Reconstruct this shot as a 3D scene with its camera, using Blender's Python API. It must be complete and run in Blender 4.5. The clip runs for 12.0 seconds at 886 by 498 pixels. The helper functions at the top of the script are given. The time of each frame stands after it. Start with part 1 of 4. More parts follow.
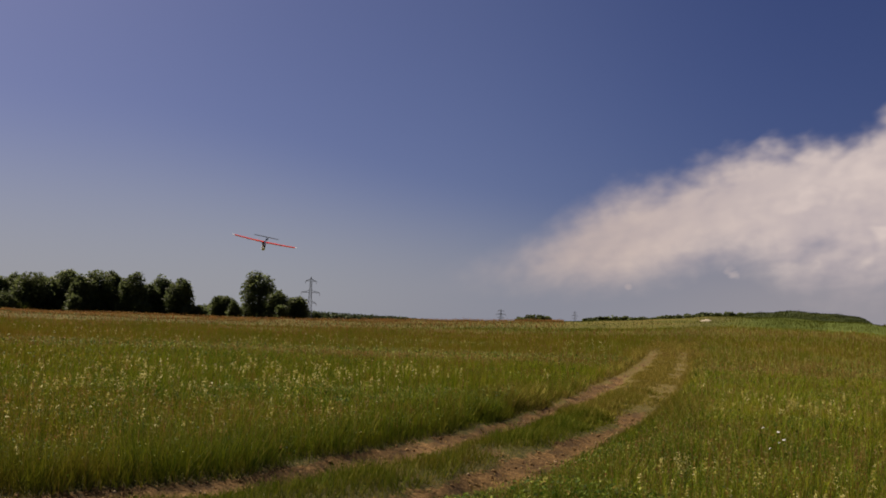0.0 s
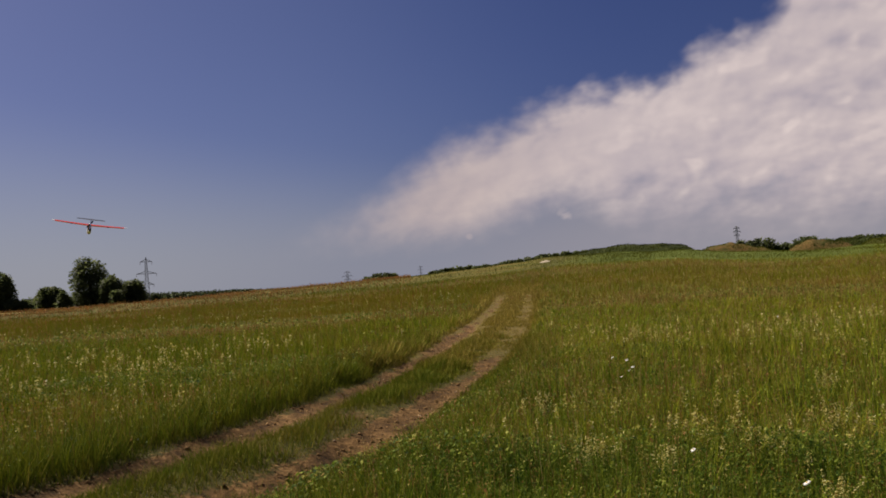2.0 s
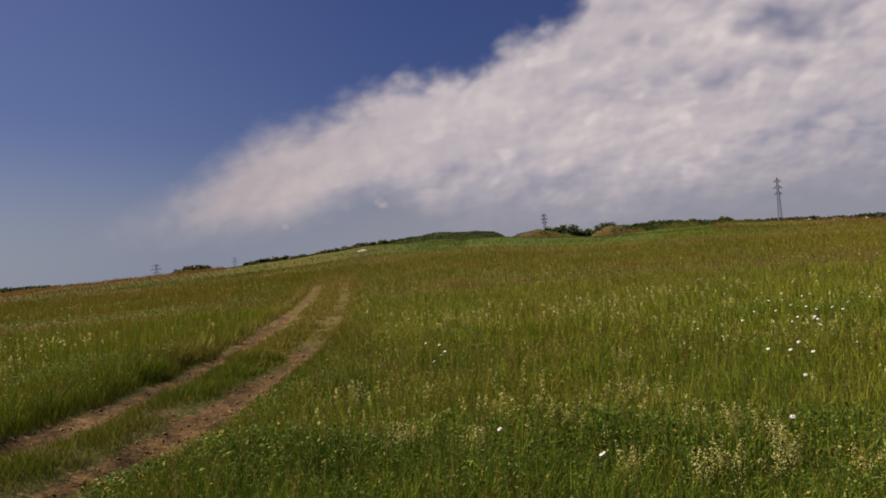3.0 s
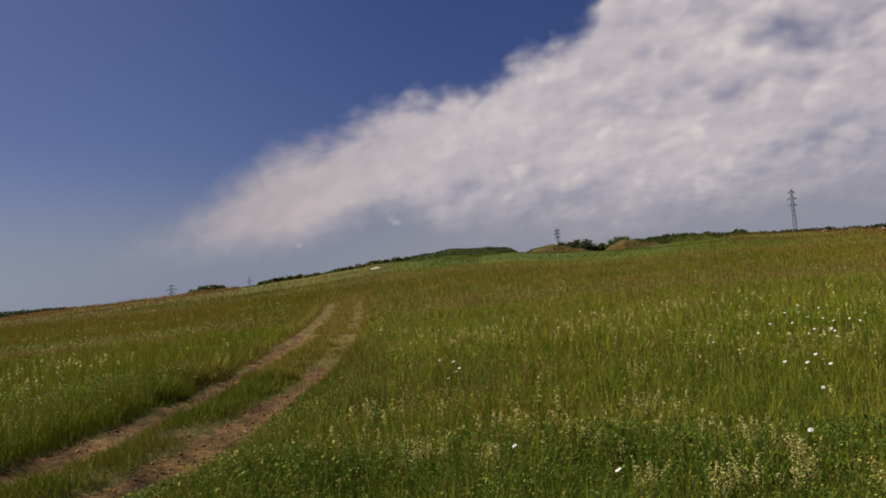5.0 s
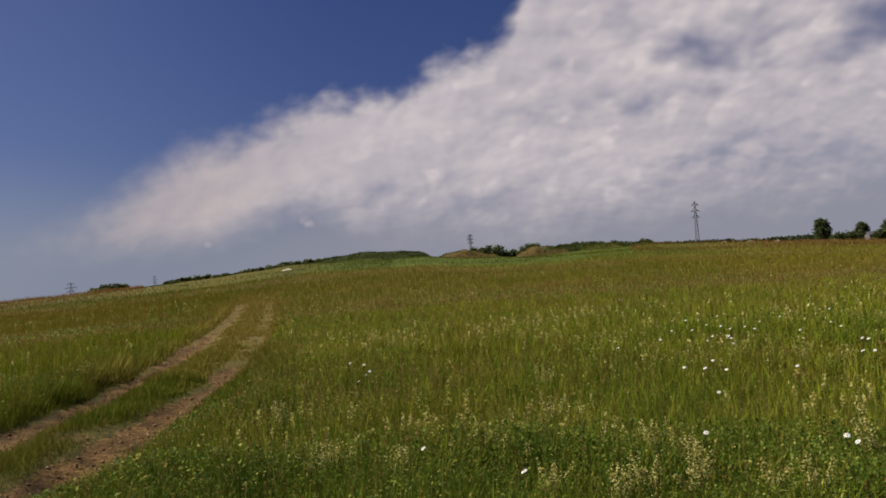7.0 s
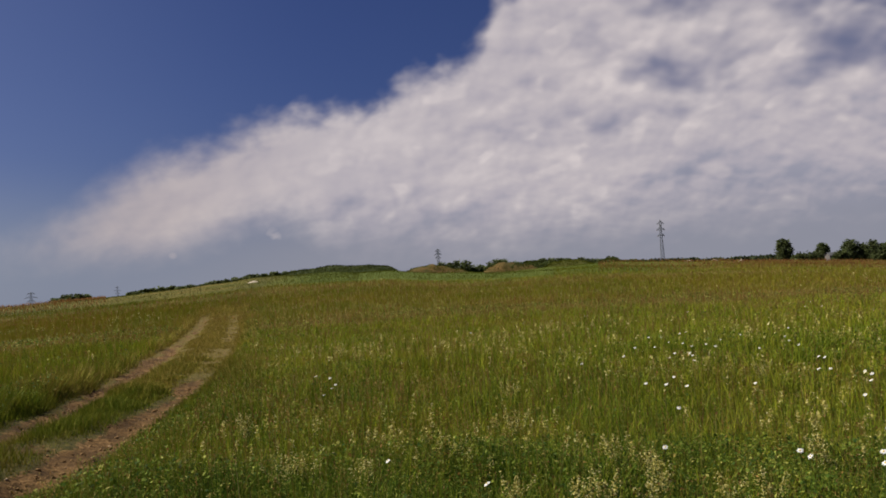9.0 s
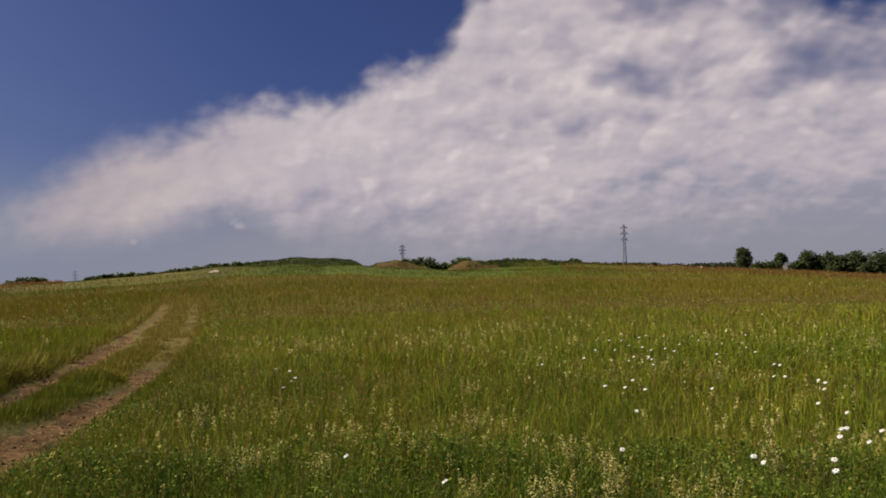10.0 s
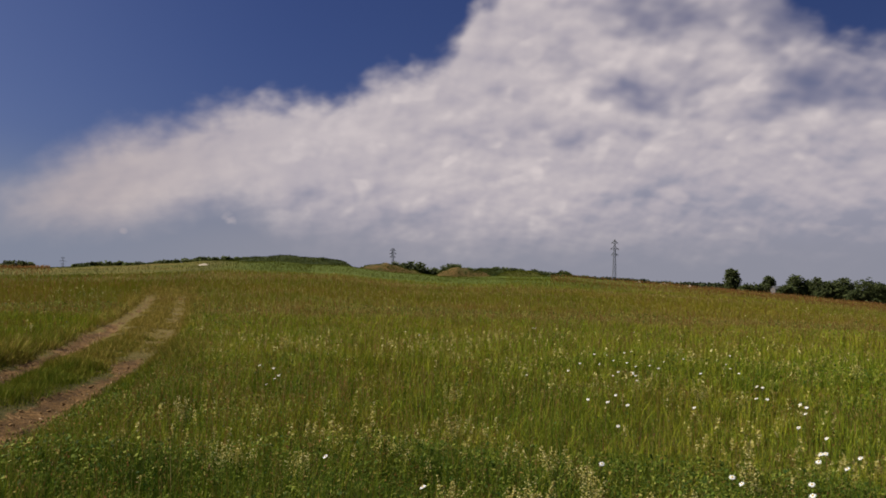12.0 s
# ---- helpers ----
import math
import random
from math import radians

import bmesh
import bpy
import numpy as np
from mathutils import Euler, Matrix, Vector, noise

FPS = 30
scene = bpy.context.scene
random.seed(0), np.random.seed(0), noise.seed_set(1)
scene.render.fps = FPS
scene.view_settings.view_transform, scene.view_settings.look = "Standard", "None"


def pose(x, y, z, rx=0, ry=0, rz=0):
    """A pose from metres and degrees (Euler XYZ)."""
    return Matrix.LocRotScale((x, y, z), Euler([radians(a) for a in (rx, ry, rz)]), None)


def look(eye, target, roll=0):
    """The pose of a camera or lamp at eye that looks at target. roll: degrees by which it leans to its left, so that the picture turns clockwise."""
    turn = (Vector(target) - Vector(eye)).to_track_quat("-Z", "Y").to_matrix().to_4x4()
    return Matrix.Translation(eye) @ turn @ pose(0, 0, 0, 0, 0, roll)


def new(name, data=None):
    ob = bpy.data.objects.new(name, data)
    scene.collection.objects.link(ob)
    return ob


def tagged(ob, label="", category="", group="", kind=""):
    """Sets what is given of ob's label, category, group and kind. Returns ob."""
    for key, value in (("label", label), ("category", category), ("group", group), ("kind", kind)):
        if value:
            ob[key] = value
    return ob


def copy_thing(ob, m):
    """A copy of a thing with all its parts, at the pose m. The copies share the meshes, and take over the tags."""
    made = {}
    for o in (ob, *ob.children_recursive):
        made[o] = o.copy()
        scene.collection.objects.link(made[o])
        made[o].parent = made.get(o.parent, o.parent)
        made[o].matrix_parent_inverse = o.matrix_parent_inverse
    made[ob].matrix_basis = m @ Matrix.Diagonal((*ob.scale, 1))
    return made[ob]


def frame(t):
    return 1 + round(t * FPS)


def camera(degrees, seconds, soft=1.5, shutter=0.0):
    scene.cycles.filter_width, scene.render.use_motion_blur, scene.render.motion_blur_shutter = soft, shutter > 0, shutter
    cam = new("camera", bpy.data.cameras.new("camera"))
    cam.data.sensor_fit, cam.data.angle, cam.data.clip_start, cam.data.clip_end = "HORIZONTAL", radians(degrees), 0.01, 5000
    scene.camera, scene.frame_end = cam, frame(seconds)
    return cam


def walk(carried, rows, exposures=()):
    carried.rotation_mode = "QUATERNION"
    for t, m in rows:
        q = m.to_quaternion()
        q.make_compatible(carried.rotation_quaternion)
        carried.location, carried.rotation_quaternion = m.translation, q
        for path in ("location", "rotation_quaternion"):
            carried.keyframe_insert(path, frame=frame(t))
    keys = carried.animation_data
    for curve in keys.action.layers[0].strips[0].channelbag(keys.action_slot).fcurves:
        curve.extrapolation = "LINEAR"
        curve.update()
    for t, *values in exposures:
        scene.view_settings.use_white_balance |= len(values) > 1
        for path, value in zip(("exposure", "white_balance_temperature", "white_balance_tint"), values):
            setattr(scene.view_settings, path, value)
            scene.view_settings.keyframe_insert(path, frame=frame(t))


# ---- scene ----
# ---- camera and its walk ----
EYE = 1.6
cam = camera(55.0, 12.0, soft=1.7)
# seconds, heading (degrees to the left of +y), pitch, roll, and the sway of the hand in metres
TURNS = [
    (0, 27.26, 5.01, 2.37, 0.08, -0.18, 0.02), (0.1, 27.34, 4.26, 2.24, 0.07, -0.15, 0.02), (0.2, 27.25, 3.37, -0.40, 0.06, -0.12, 0.01),
    (0.3, 26.16, 2.76, -1.13, 0.04, -0.09, 0.01), (0.5, 18.89, 0.99, -4.34, 0.02, -0.03, 0.00), (0.6, 16.32, 0.71, -5.75, -0.00, -0.04, 0.00),
    (1, 19.65, 1.74, -4.16, -0.09, -0.10, 0.02), (1.5, 18.75, 2.39, -3.94, -0.07, -0.06, 0.02), (2, 16.70, 2.19, -3.66, -0.05, 0.00, 0.02),
    (2.5, 7.19, 0.97, -4.76, 0.02, 0.10, 0.00), (3, 4.54, 0.56, -4.85, 0.00, 0.09, 0.00), (3.2, 6.92, 1.20, -4.19, 0.00, 0.09, 0.00),
    (4.8, 5.77, 1.60, -6.25, 0.01, 0.09, 0.00), (5, 5.34, 1.75, -5.65, 0.01, 0.09, 0.00), (5.5, 0.52, 1.11, -4.78, 0.02, 0.08, 0.00),
    (6, 0.19, 1.46, -3.95, 0.02, 0.07, 0.00), (6.5, 0.21, 1.44, -3.86, 0.01, 0.06, 0.00), (7, -0.51, 1.48, -4.55, 0.01, 0.05, 0.00),
    (7.2, -0.91, 1.72, -4.54, 0.01, 0.04, 0.00), (8.8, -2.83, 2.04, -4.01, 0.01, -0.03, 0.00), (9, -2.75, 2.31, -3.77, 0.01, -0.04, 0.00),
    (9.5, -3.94, 2.06, -3.58, 0.01, -0.04, 0.00), (10, -5.12, 1.98, -1.76, 0.00, -0.03, 0.00), (10.5, -5.39, 2.54, -0.30, 0.00, -0.03, 0.00),
    (11, -5.62, 2.37, -0.05, 0.00, -0.03, 0.00), (11.5, -5.97, 2.31, 0.10, 0.00, -0.03, 0.00), (12, -5.75, 2.36, 1.27, 0.00, -0.03, 0.00),
]
walk(cam, [(t, pose(dx, dy, EYE + dz, 90 + pitch, 0, yaw) @ pose(0, 0, 0, 0, 0, roll)) for t, yaw, pitch, roll, dx, dy, dz in TURNS],
     exposures=[(0.0, 0.8, 7200, 12), (0.3, 0.8, 7250, 13), (0.5, 0.8, 7600, 15), (0.9, 0.79, 7150, 14), (2.5, 0.78, 6800, 13), (3.2, 0.75, 6520, 10),
                (9.5, 0.73, 6400, 9), (10.0, 0.75, 6520, 12), (10.5, 0.75, 6560, 16), (11.0, 0.73, 6450, 11), (12.0, 0.72, 6440, 10)])

# ---- sun, sky and clouds ----
SUN_AZ, SUN_EL = 70.0, 44.0  # degrees to the left of +y, and up


def polar(az, r):
    a = radians(az)
    return -math.sin(a) * r, math.cos(a) * r


sun = new("sun", bpy.data.lights.new("sun", "SUN"))
sun.data.energy, sun.data.angle, sun.data.color = 4.6, radians(0.6), (1.0, 0.93, 0.82)
sx, sy = polar(SUN_AZ, math.cos(radians(SUN_EL)))
sun.matrix_world = look((sx * 50, sy * 50, math.sin(radians(SUN_EL)) * 50), (0, 0, 0))


class Nodes:
    """Short hand for node trees."""

    def __init__(self, tree):
        self.t = tree
        tree.nodes.clear()

    def add(self, kind, **props):
        n = self.t.nodes.new("ShaderNode" + kind)
        for key, value in props.items():
            setattr(n, key, value)
        return n

    def put(self, socket, value):
        if isinstance(value, bpy.types.NodeSocket):
            self.t.links.new(value, socket)
        elif value is not None:
            socket.default_value = value

    def math(self, op, a, b=None, c=None, clamp=False):
        n = self.add("Math", operation=op, use_clamp=clamp)
        for s, v in zip(n.inputs, (a, b, c)):
            self.put(s, v)
        return n.outputs[0]

    def step(self, v, lo, hi, out0=0.0, out1=1.0):
        n = self.add("MapRange", interpolation_type="SMOOTHSTEP")
        for s, x in zip(n.inputs, (v, lo, hi, out0, out1)):
            self.put(s, x)
        return n.outputs[0]

    def mix(self, f, a, b, blend="MIX"):
        n = self.add("MixRGB", blend_type=blend)
        for s, v in zip(n.inputs, (f, a, b)):
            self.put(s, v if not isinstance(v, tuple) else (*v, 1))
        return n.outputs[0]

    def noise(self, vec, scale, detail=3.0, rough=0.55, distort=0.0, colour=False):
        n = self.add("TexNoise")
        for s, v in (("Vector", vec), ("Scale", scale), ("Detail", detail), ("Roughness", rough), ("Distortion", distort)):
            self.put(n.inputs[s], v)
        return n.outputs["Color" if colour else "Fac"]

    def ramp(self, f, stops):
        n = self.add("ValToRGB")
        e = n.color_ramp.elements
        while len(e) < len(stops):
            e.new(0.5)
        for el, (p, c) in zip(e, stops):
            el.position, el.color = p, (*c, 1)
        self.put(n.inputs[0], f)
        return n.outputs[0]

    def curve(self, f, points):
        n = self.add("FloatCurve")
        c = n.mapping.curves[0]
        while len(c.points) < len(points):
            c.points.new(0.5, 0.5)
        for p, (x, y) in zip(c.points, points):
            p.location, p.handle_type = (x, y), "AUTO_CLAMPED"
        n.mapping.update()
        self.put(n.inputs["Value"], f)
        return n.outputs[0]


def build_world():
    w = bpy.data.worlds.new("sky")
    scene.world = w
    w.use_nodes = True
    k = Nodes(w.node_tree)
    sky = k.add("TexSky", sky_type="NISHITA", sun_disc=False, sun_elevation=radians(SUN_EL), sun_rotation=radians(-SUN_AZ),
                altitude=200, air_density=1.0, dust_density=1.2, ozone_density=2.5)
    way = k.add("TexCoord").outputs["Generated"]
    xyz = k.add("SeparateXYZ")
    k.put(xyz.inputs[0], way)
    x, y, z = xyz.outputs
    az = k.math("MULTIPLY", k.math("ARCTAN2", k.math("MULTIPLY", x, -1.0), y), 57.2958)
    el = k.math("MULTIPLY", k.math("ARCSINE", z), 57.2958)
    u = k.math("DIVIDE", k.math("ADD", az, 60.0), 120.0, clamp=True)

    def over(points, top):
        return k.math("MULTIPLY", k.curve(u, [((a + 60) / 120, e / top) for a, e in points]), top)

    upper = over([(-60, 8), (-45, 11), (-38, 14), (-33.2, 15.2), (-31, 15.5), (-29.4, 16.4), (-27.9, 18.2), (-25.5, 21), (-20, 22.5), (-13, 21.5), (-9.5, 19.8), (-7.5, 18.4),
                  (-6.2, 16.2), (-5, 15.0), (-3, 14.3), (-1, 13.8), (0.0, 13.0), (1.0, 12.4), (4, 12.1), (7, 11.8), (11, 10.7), (13.5, 9.9), (16.2, 9.2), (18, 8.2),
                  (20, 6.7), (21.8, 5.7), (24, 4.5), (27, 3.2), (31, 1.6), (60, 0)], 30)
    lower = over([(-60, 2.5), (-30, 3.4), (-12, 3.0), (-4, 2.9), (-0.7, 3.2), (4.2, 3.4), (5.5, 4.0), (7.3, 5.0), (9.2, 5.1), (11, 4.5), (13.8, 3.7), (16, 3.1), (20, 3.0), (25, 3.2), (60, 3)], 30)
    # a flat layer of cloud seen in perspective: lumps shrink towards the horizon
    depth = k.math("ADD", k.math("MAXIMUM", z, 0.0), 0.62)
    layer = k.add("CombineXYZ")
    k.put(layer.inputs[0], k.math("DIVIDE", x, depth))
    k.put(layer.inputs[1], k.math("ADD", k.math("DIVIDE", y, depth), k.math("MULTIPLY", k.math("DIVIDE", x, depth), 0.12)))

    def shifted(v, by):
        n = k.add("VectorMath", operation="ADD")
        k.put(n.inputs[0], v)
        n.inputs[1].default_value = by
        return n.outputs[0]

    def centred(v, gain):
        return k.math("MULTIPLY", k.math("SUBTRACT", v, 0.5), gain)

    q = layer.outputs[0]
    big = k.noise(q, 3.8, 2.0, 0.5, 0.1)
    mid = k.noise(q, 8.5, 3.0, 0.5, 0.1)
    fine = k.noise(q, 34.0, 2.0, 0.5, 0.1)
    lit = shifted(q, (-0.018, -0.028, 0.0))
    relief = k.math("SUBTRACT", mid, k.noise(lit, 8.5, 3.0, 0.5, 0.1))
    relief = k.math("ADD", relief, k.math("MULTIPLY", k.math("SUBTRACT", fine, k.noise(shifted(q, (-0.007, -0.009, 0.0)), 34.0, 2.0, 0.5, 0.1)), 0.3))
    west = k.step(az, 2.0, 22.0)
    rag = k.math("ADD", k.math("ADD", centred(big, 2.0), centred(mid, 2.2)), centred(fine, 1.8))
    rag = k.math("MULTIPLY", rag, k.math("SUBTRACT", 1.0, k.math("MULTIPLY", west, 0.45)))
    above = k.math("ADD", k.math("SUBTRACT", upper, el), rag)
    under = k.math("ADD", k.math("SUBTRACT", el, lower), k.math("MULTIPLY", rag, 0.55))
    soft_top = k.step(above, k.math("SUBTRACT", -0.9, k.math("MULTIPLY", west, 0.3)), k.math("ADD", 1.6, k.math("MULTIPLY", west, 1.2)))
    soft_low = k.step(under, k.step(az, 0.0, 10.0, -2.4, -1.6), k.step(az, 0.0, 10.0, 3.2, 2.0))
    thick = k.step(az, 33.0, 14.0, 0.0, 1.0)
    # thin places: the high eastern part, and a frayed head above the step
    loose = k.math("MAXIMUM", k.math("MULTIPLY", k.step(az, -6.0, -20.0), k.step(el, 4.0, 14.0)), k.math("MULTIPLY", k.step(el, 13.5, 17.5), k.step(az, -14.0, -4.0)))
    gaps = k.step(k.math("ADD", k.math("ADD", k.math("MULTIPLY", mid, 0.6), k.math("MULTIPLY", big, 0.4)), k.math("MULTIPLY", loose, -0.16)), 0.22, 0.44, 0.35, 1.0)
    body = k.math("MULTIPLY", k.math("MULTIPLY", soft_top, soft_low), k.math("MULTIPLY", thick, gaps))
    # small loose puffs under the band
    for pa, pe, ra, re, dense in ((17.4, 3.25, 1.5, 0.42, 0.5), (14.9, 3.0, 0.32, 0.24, 0.55), (8.7, 4.35, 0.5, 0.4, 0.4), (8.1, 3.8, 0.5, 0.32, 0.55)):
        d = k.math("ADD", k.math("POWER", k.math("DIVIDE", k.math("SUBTRACT", az, pa), ra), 2.0),
                   k.math("POWER", k.math("DIVIDE", k.math("SUBTRACT", el, pe), re), 2.0))
        puff = k.step(k.math("ADD", d, k.math("ADD", centred(fine, 5.0), centred(mid, 3.0))), 1.6, -0.6, 0.0, dense)
        body = k.math("MAXIMUM", body, puff)
    tone = k.math("ADD", k.math("ADD", 0.5, k.math("MULTIPLY", relief, k.step(az, 16.0, -14.0, 0.10, 0.5))), k.math("ADD", centred(big, 0.42), k.math("ADD", centred(mid, 0.2), centred(fine, 0.07))))
    # a few crisp bright heads among the grey
    heads = k.noise(shifted(q, (3.1, 1.7, 0.0)), 14.0, 2.0, 0.45, 0.2)
    tone = k.math("ADD", tone, k.math("MULTIPLY", k.step(heads, 0.56, 0.68), k.step(az, 12.0, -4.0, 0.03, 0.13)))
    flat = k.math("MULTIPLY", k.step(el, 7.5, 2.5), k.step(az, 8.0, -6.0))
    tone = k.math("SUBTRACT", tone, k.math("MULTIPLY", flat, 0.10))
    grey = k.math("MULTIPLY", k.step(az, -12.0, -28.0), k.step(el, 17.0, 5.0))
    tone = k.math("SUBTRACT", tone, k.math("MULTIPLY", grey, 0.13))
    tone = k.math("SUBTRACT", tone, k.math("MULTIPLY", west, 0.085))
    rim = k.math("MULTIPLY", k.step(above, 3.4, 0.6), k.step(az, -4.0, 8.0))
    tone = k.math("ADD", tone, k.math("MULTIPLY", rim, 0.05))
    shade = k.ramp(tone, [(0.26, (3.4, 3.3, 3.95)), (0.40, (4.65, 4.2, 4.6)), (0.53, (5.6, 5.0, 5.15)), (0.68, (7.0, 6.2, 6.1))])
    shade = k.mix(west, shade, k.mix(1.0, shade, (1.03, 0.98, 0.90), "MULTIPLY"))
    haze = k.math("MULTIPLY", k.step(el, k.step(az, 15.0, 50.0, 9.0, 14.0), 0.0), k.step(el, -2.0, 0.0, 0.3, 0.8))
    deep = k.mix(1.0, sky.outputs[0], (0.285, 0.29, 0.445), "MULTIPLY")
    deep = k.mix(k.step(az, 28.0, 2.0), deep, k.mix(1.0, deep, (0.70, 0.77, 0.90), "MULTIPLY"))
    base = k.mix(haze, deep, k.mix(k.step(az, 42.0, 20.0), (2.85, 3.2, 3.85), (2.45, 2.75, 3.6)))
    veil = k.math("MULTIPLY", k.step(az, 24.0, 0.0), k.step(el, 8.5, 2.5, 0.0, 0.6))
    base = k.mix(veil, base, (3.1, 2.98, 3.4))
    colour = k.mix(k.math("MULTIPLY", body, 0.93), base, shade)
    bg = k.add("Background")
    k.put(bg.inputs["Color"], colour)
    bg.inputs["Strength"].default_value = 0.06
    out = k.add("OutputWorld")
    k.put(out.inputs["Surface"], bg.outputs[0])


build_world()

# ---- materials ----


def material(name):
    m = bpy.data.materials.new(name)
    m.use_nodes = True
    return m, Nodes(m.node_tree)


def finish(k, shader):
    out = k.add("OutputMaterial")
    k.put(out.inputs["Surface"], shader)


def principled(k, colour, rough=0.6, metal=0.0, spec=0.3, bump=None, strength=0.3, dist=0.02):
    p = k.add("BsdfPrincipled")
    k.put(p.inputs["Base Color"], colour if not isinstance(colour, tuple) else (*colour, 1))
    k.put(p.inputs["Roughness"], rough)
    k.put(p.inputs["Metallic"], metal)
    k.put(p.inputs["Specular IOR Level"], spec)
    if bump is not None:
        b = k.add("Bump")
        b.inputs["Strength"].default_value, b.inputs["Distance"].default_value = strength, dist
        k.put(b.inputs["Height"], bump)
        k.put(p.inputs["Normal"], b.outputs[0])
    return p.outputs[0]


def plant(name, stops, patch_stops=None, patch=0.5, scale=0.12, through_light=0.3, rough=0.55, spec=0.15):
    """Leaf matter: each blade its own tone, broad patches over the land, light shining through."""
    m, k = material(name)
    geo = k.add("NewGeometry")
    colour = k.ramp(geo.outputs["Random Per Island"], stops)
    if patch_stops:
        n = k.math("ADD", k.math("MULTIPLY", k.noise(geo.outputs["Position"], scale, 3.0, 0.6), 0.5), k.math("MULTIPLY", k.noise(geo.outputs["Position"], scale * 7, 3.0, 0.6), 0.5))
        tint = k.ramp(n, patch_stops)
        colour = k.mix(patch, colour, tint)
    p = principled(k, colour, rough, 0.0, spec)
    t = k.add("BsdfTranslucent")
    k.put(t.inputs["Color"], colour)
    s = k.add("MixShader")
    s.inputs[0].default_value = through_light
    k.put(s.inputs[1], p)
    k.put(s.inputs[2], t.outputs[0])
    finish(k, s.outputs[0])
    return m


def plain(name, c0, c1, scale=20.0, rough=0.5, metal=0.0, spec=0.4, bump=0.0, detail=4.0):
    """A surface of two near tones with grain and a slightly uneven gloss."""
    m, k = material(name)
    co = k.add("TexCoord").outputs["Object"]
    n = k.noise(co, scale, detail, 0.6)
    n2 = k.noise(co, scale * 0.17, 3.0)
    colour = k.ramp(k.math("ADD", k.math("MULTIPLY", n, 0.6), k.math("MULTIPLY", n2, 0.4)), [(0.35, c0), (0.65, c1)])
    r = k.step(n2, 0.3, 0.7, rough * 0.85, min(1.0, rough * 1.15))
    finish(k, principled(k, colour, r, metal, spec, n if bump else None, bump))
    return m


GRASS = plant("meadow_grass", [(0.0, (0.05, 0.075, 0.008)), (0.3, (0.115, 0.165, 0.013)), (0.6, (0.22, 0.265, 0.019)), (0.88, (0.33, 0.335, 0.03)), (1.0, (0.42, 0.31, 0.08))],
              [(0.36, (0.07, 0.14, 0.010)), (0.46, (0.20, 0.26, 0.015)), (0.55, (0.31, 0.30, 0.018)), (0.68, (0.30, 0.18, 0.026))], 0.45, 0.10, 0.14, 0.8, 0.03)
FAR_GRASS = plant("far_meadow_grass", [(0.0, (0.11, 0.13, 0.012)), (0.5, (0.17, 0.18, 0.017)), (0.85, (0.23, 0.21, 0.022)), (1.0, (0.28, 0.18, 0.045))],
                  [(0.36, (0.11, 0.15, 0.011)), (0.46, (0.17, 0.19, 0.014)), (0.55, (0.24, 0.20, 0.018)), (0.66, (0.26, 0.14, 0.026))], 0.55, 0.06, 0.14, 0.8, 0.03)
# greener, darker grass; its near-black tones paint the shade between blades
RANK_SHADE = plant("rank_shade_grass", [(0.0, (0.008, 0.018, 0.004)), (0.35, (0.036, 0.075, 0.010)), (0.7, (0.105, 0.155, 0.016)), (0.92, (0.21, 0.24, 0.03)), (1.0, (0.34, 0.26, 0.08))],
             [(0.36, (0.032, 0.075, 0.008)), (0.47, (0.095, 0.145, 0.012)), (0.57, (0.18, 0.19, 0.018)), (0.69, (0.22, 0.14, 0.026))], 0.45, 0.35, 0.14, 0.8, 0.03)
LUSH = plant("mound_grass", [(0.0, (0.06, 0.070, 0.008)), (0.5, (0.085, 0.095, 0.010)), (1.0, (0.12, 0.12, 0.015))],
             [(0.35, (0.06, 0.085, 0.008)), (0.65, (0.14, 0.125, 0.018))], 0.5, 0.12, 0.14, 0.8, 0.03)
BANK_GRASS = plant("bank_grass", [(0.0, (0.025, 0.042, 0.007)), (0.6, (0.055, 0.07, 0.011)), (1.0, (0.10, 0.10, 0.022))], None, 0, 1, 0.14, 0.8, 0.03)
CLOD = plant("dry_clod", [(0.0, (0.09, 0.05, 0.017)), (0.5, (0.16, 0.092, 0.034)), (0.9, (0.27, 0.165, 0.072)), (1.0, (0.40, 0.30, 0.19))], None, 0, 1, 0.0, 0.95, 0.1)
HERB = plant("herb_leaf", [(0.0, (0.014, 0.034, 0.007)), (0.45, (0.055, 0.095, 0.013)), (0.8, (0.13, 0.17, 0.024)), (1.0, (0.29, 0.29, 0.07))], None, 0, 1, 0.35, 0.8, 0.03)
DRY = plant("dry_track_turf", [(0.0, (0.16, 0.14, 0.025)), (0.5, (0.29, 0.235, 0.042)), (1.0, (0.42, 0.31, 0.09))], None, 0, 1, 0.14, 0.8, 0.03)
FLECK = plant("mixed_leaves", [(0.0, (0.018, 0.045, 0.008)), (0.4, (0.07, 0.12, 0.016)), (0.74, (0.17, 0.22, 0.026)), (0.9, (0.31, 0.33, 0.055)), (0.96, (0.42, 0.39, 0.10)), (1.0, (0.34, 0.16, 0.05))], None, 0, 1, 0.3, 0.7, 0.08)
VERGE = plant("verge_grass", [(0.0, (0.04, 0.06, 0.007)), (0.4, (0.11, 0.15, 0.014)), (0.8, (0.24, 0.24, 0.026)), (1.0, (0.34, 0.25, 0.07))],
              [(0.38, (0.075, 0.125, 0.010)), (0.5, (0.18, 0.18, 0.018)), (0.64, (0.24, 0.145, 0.03))], 0.5, 0.4, 0.14, 0.8, 0.03)
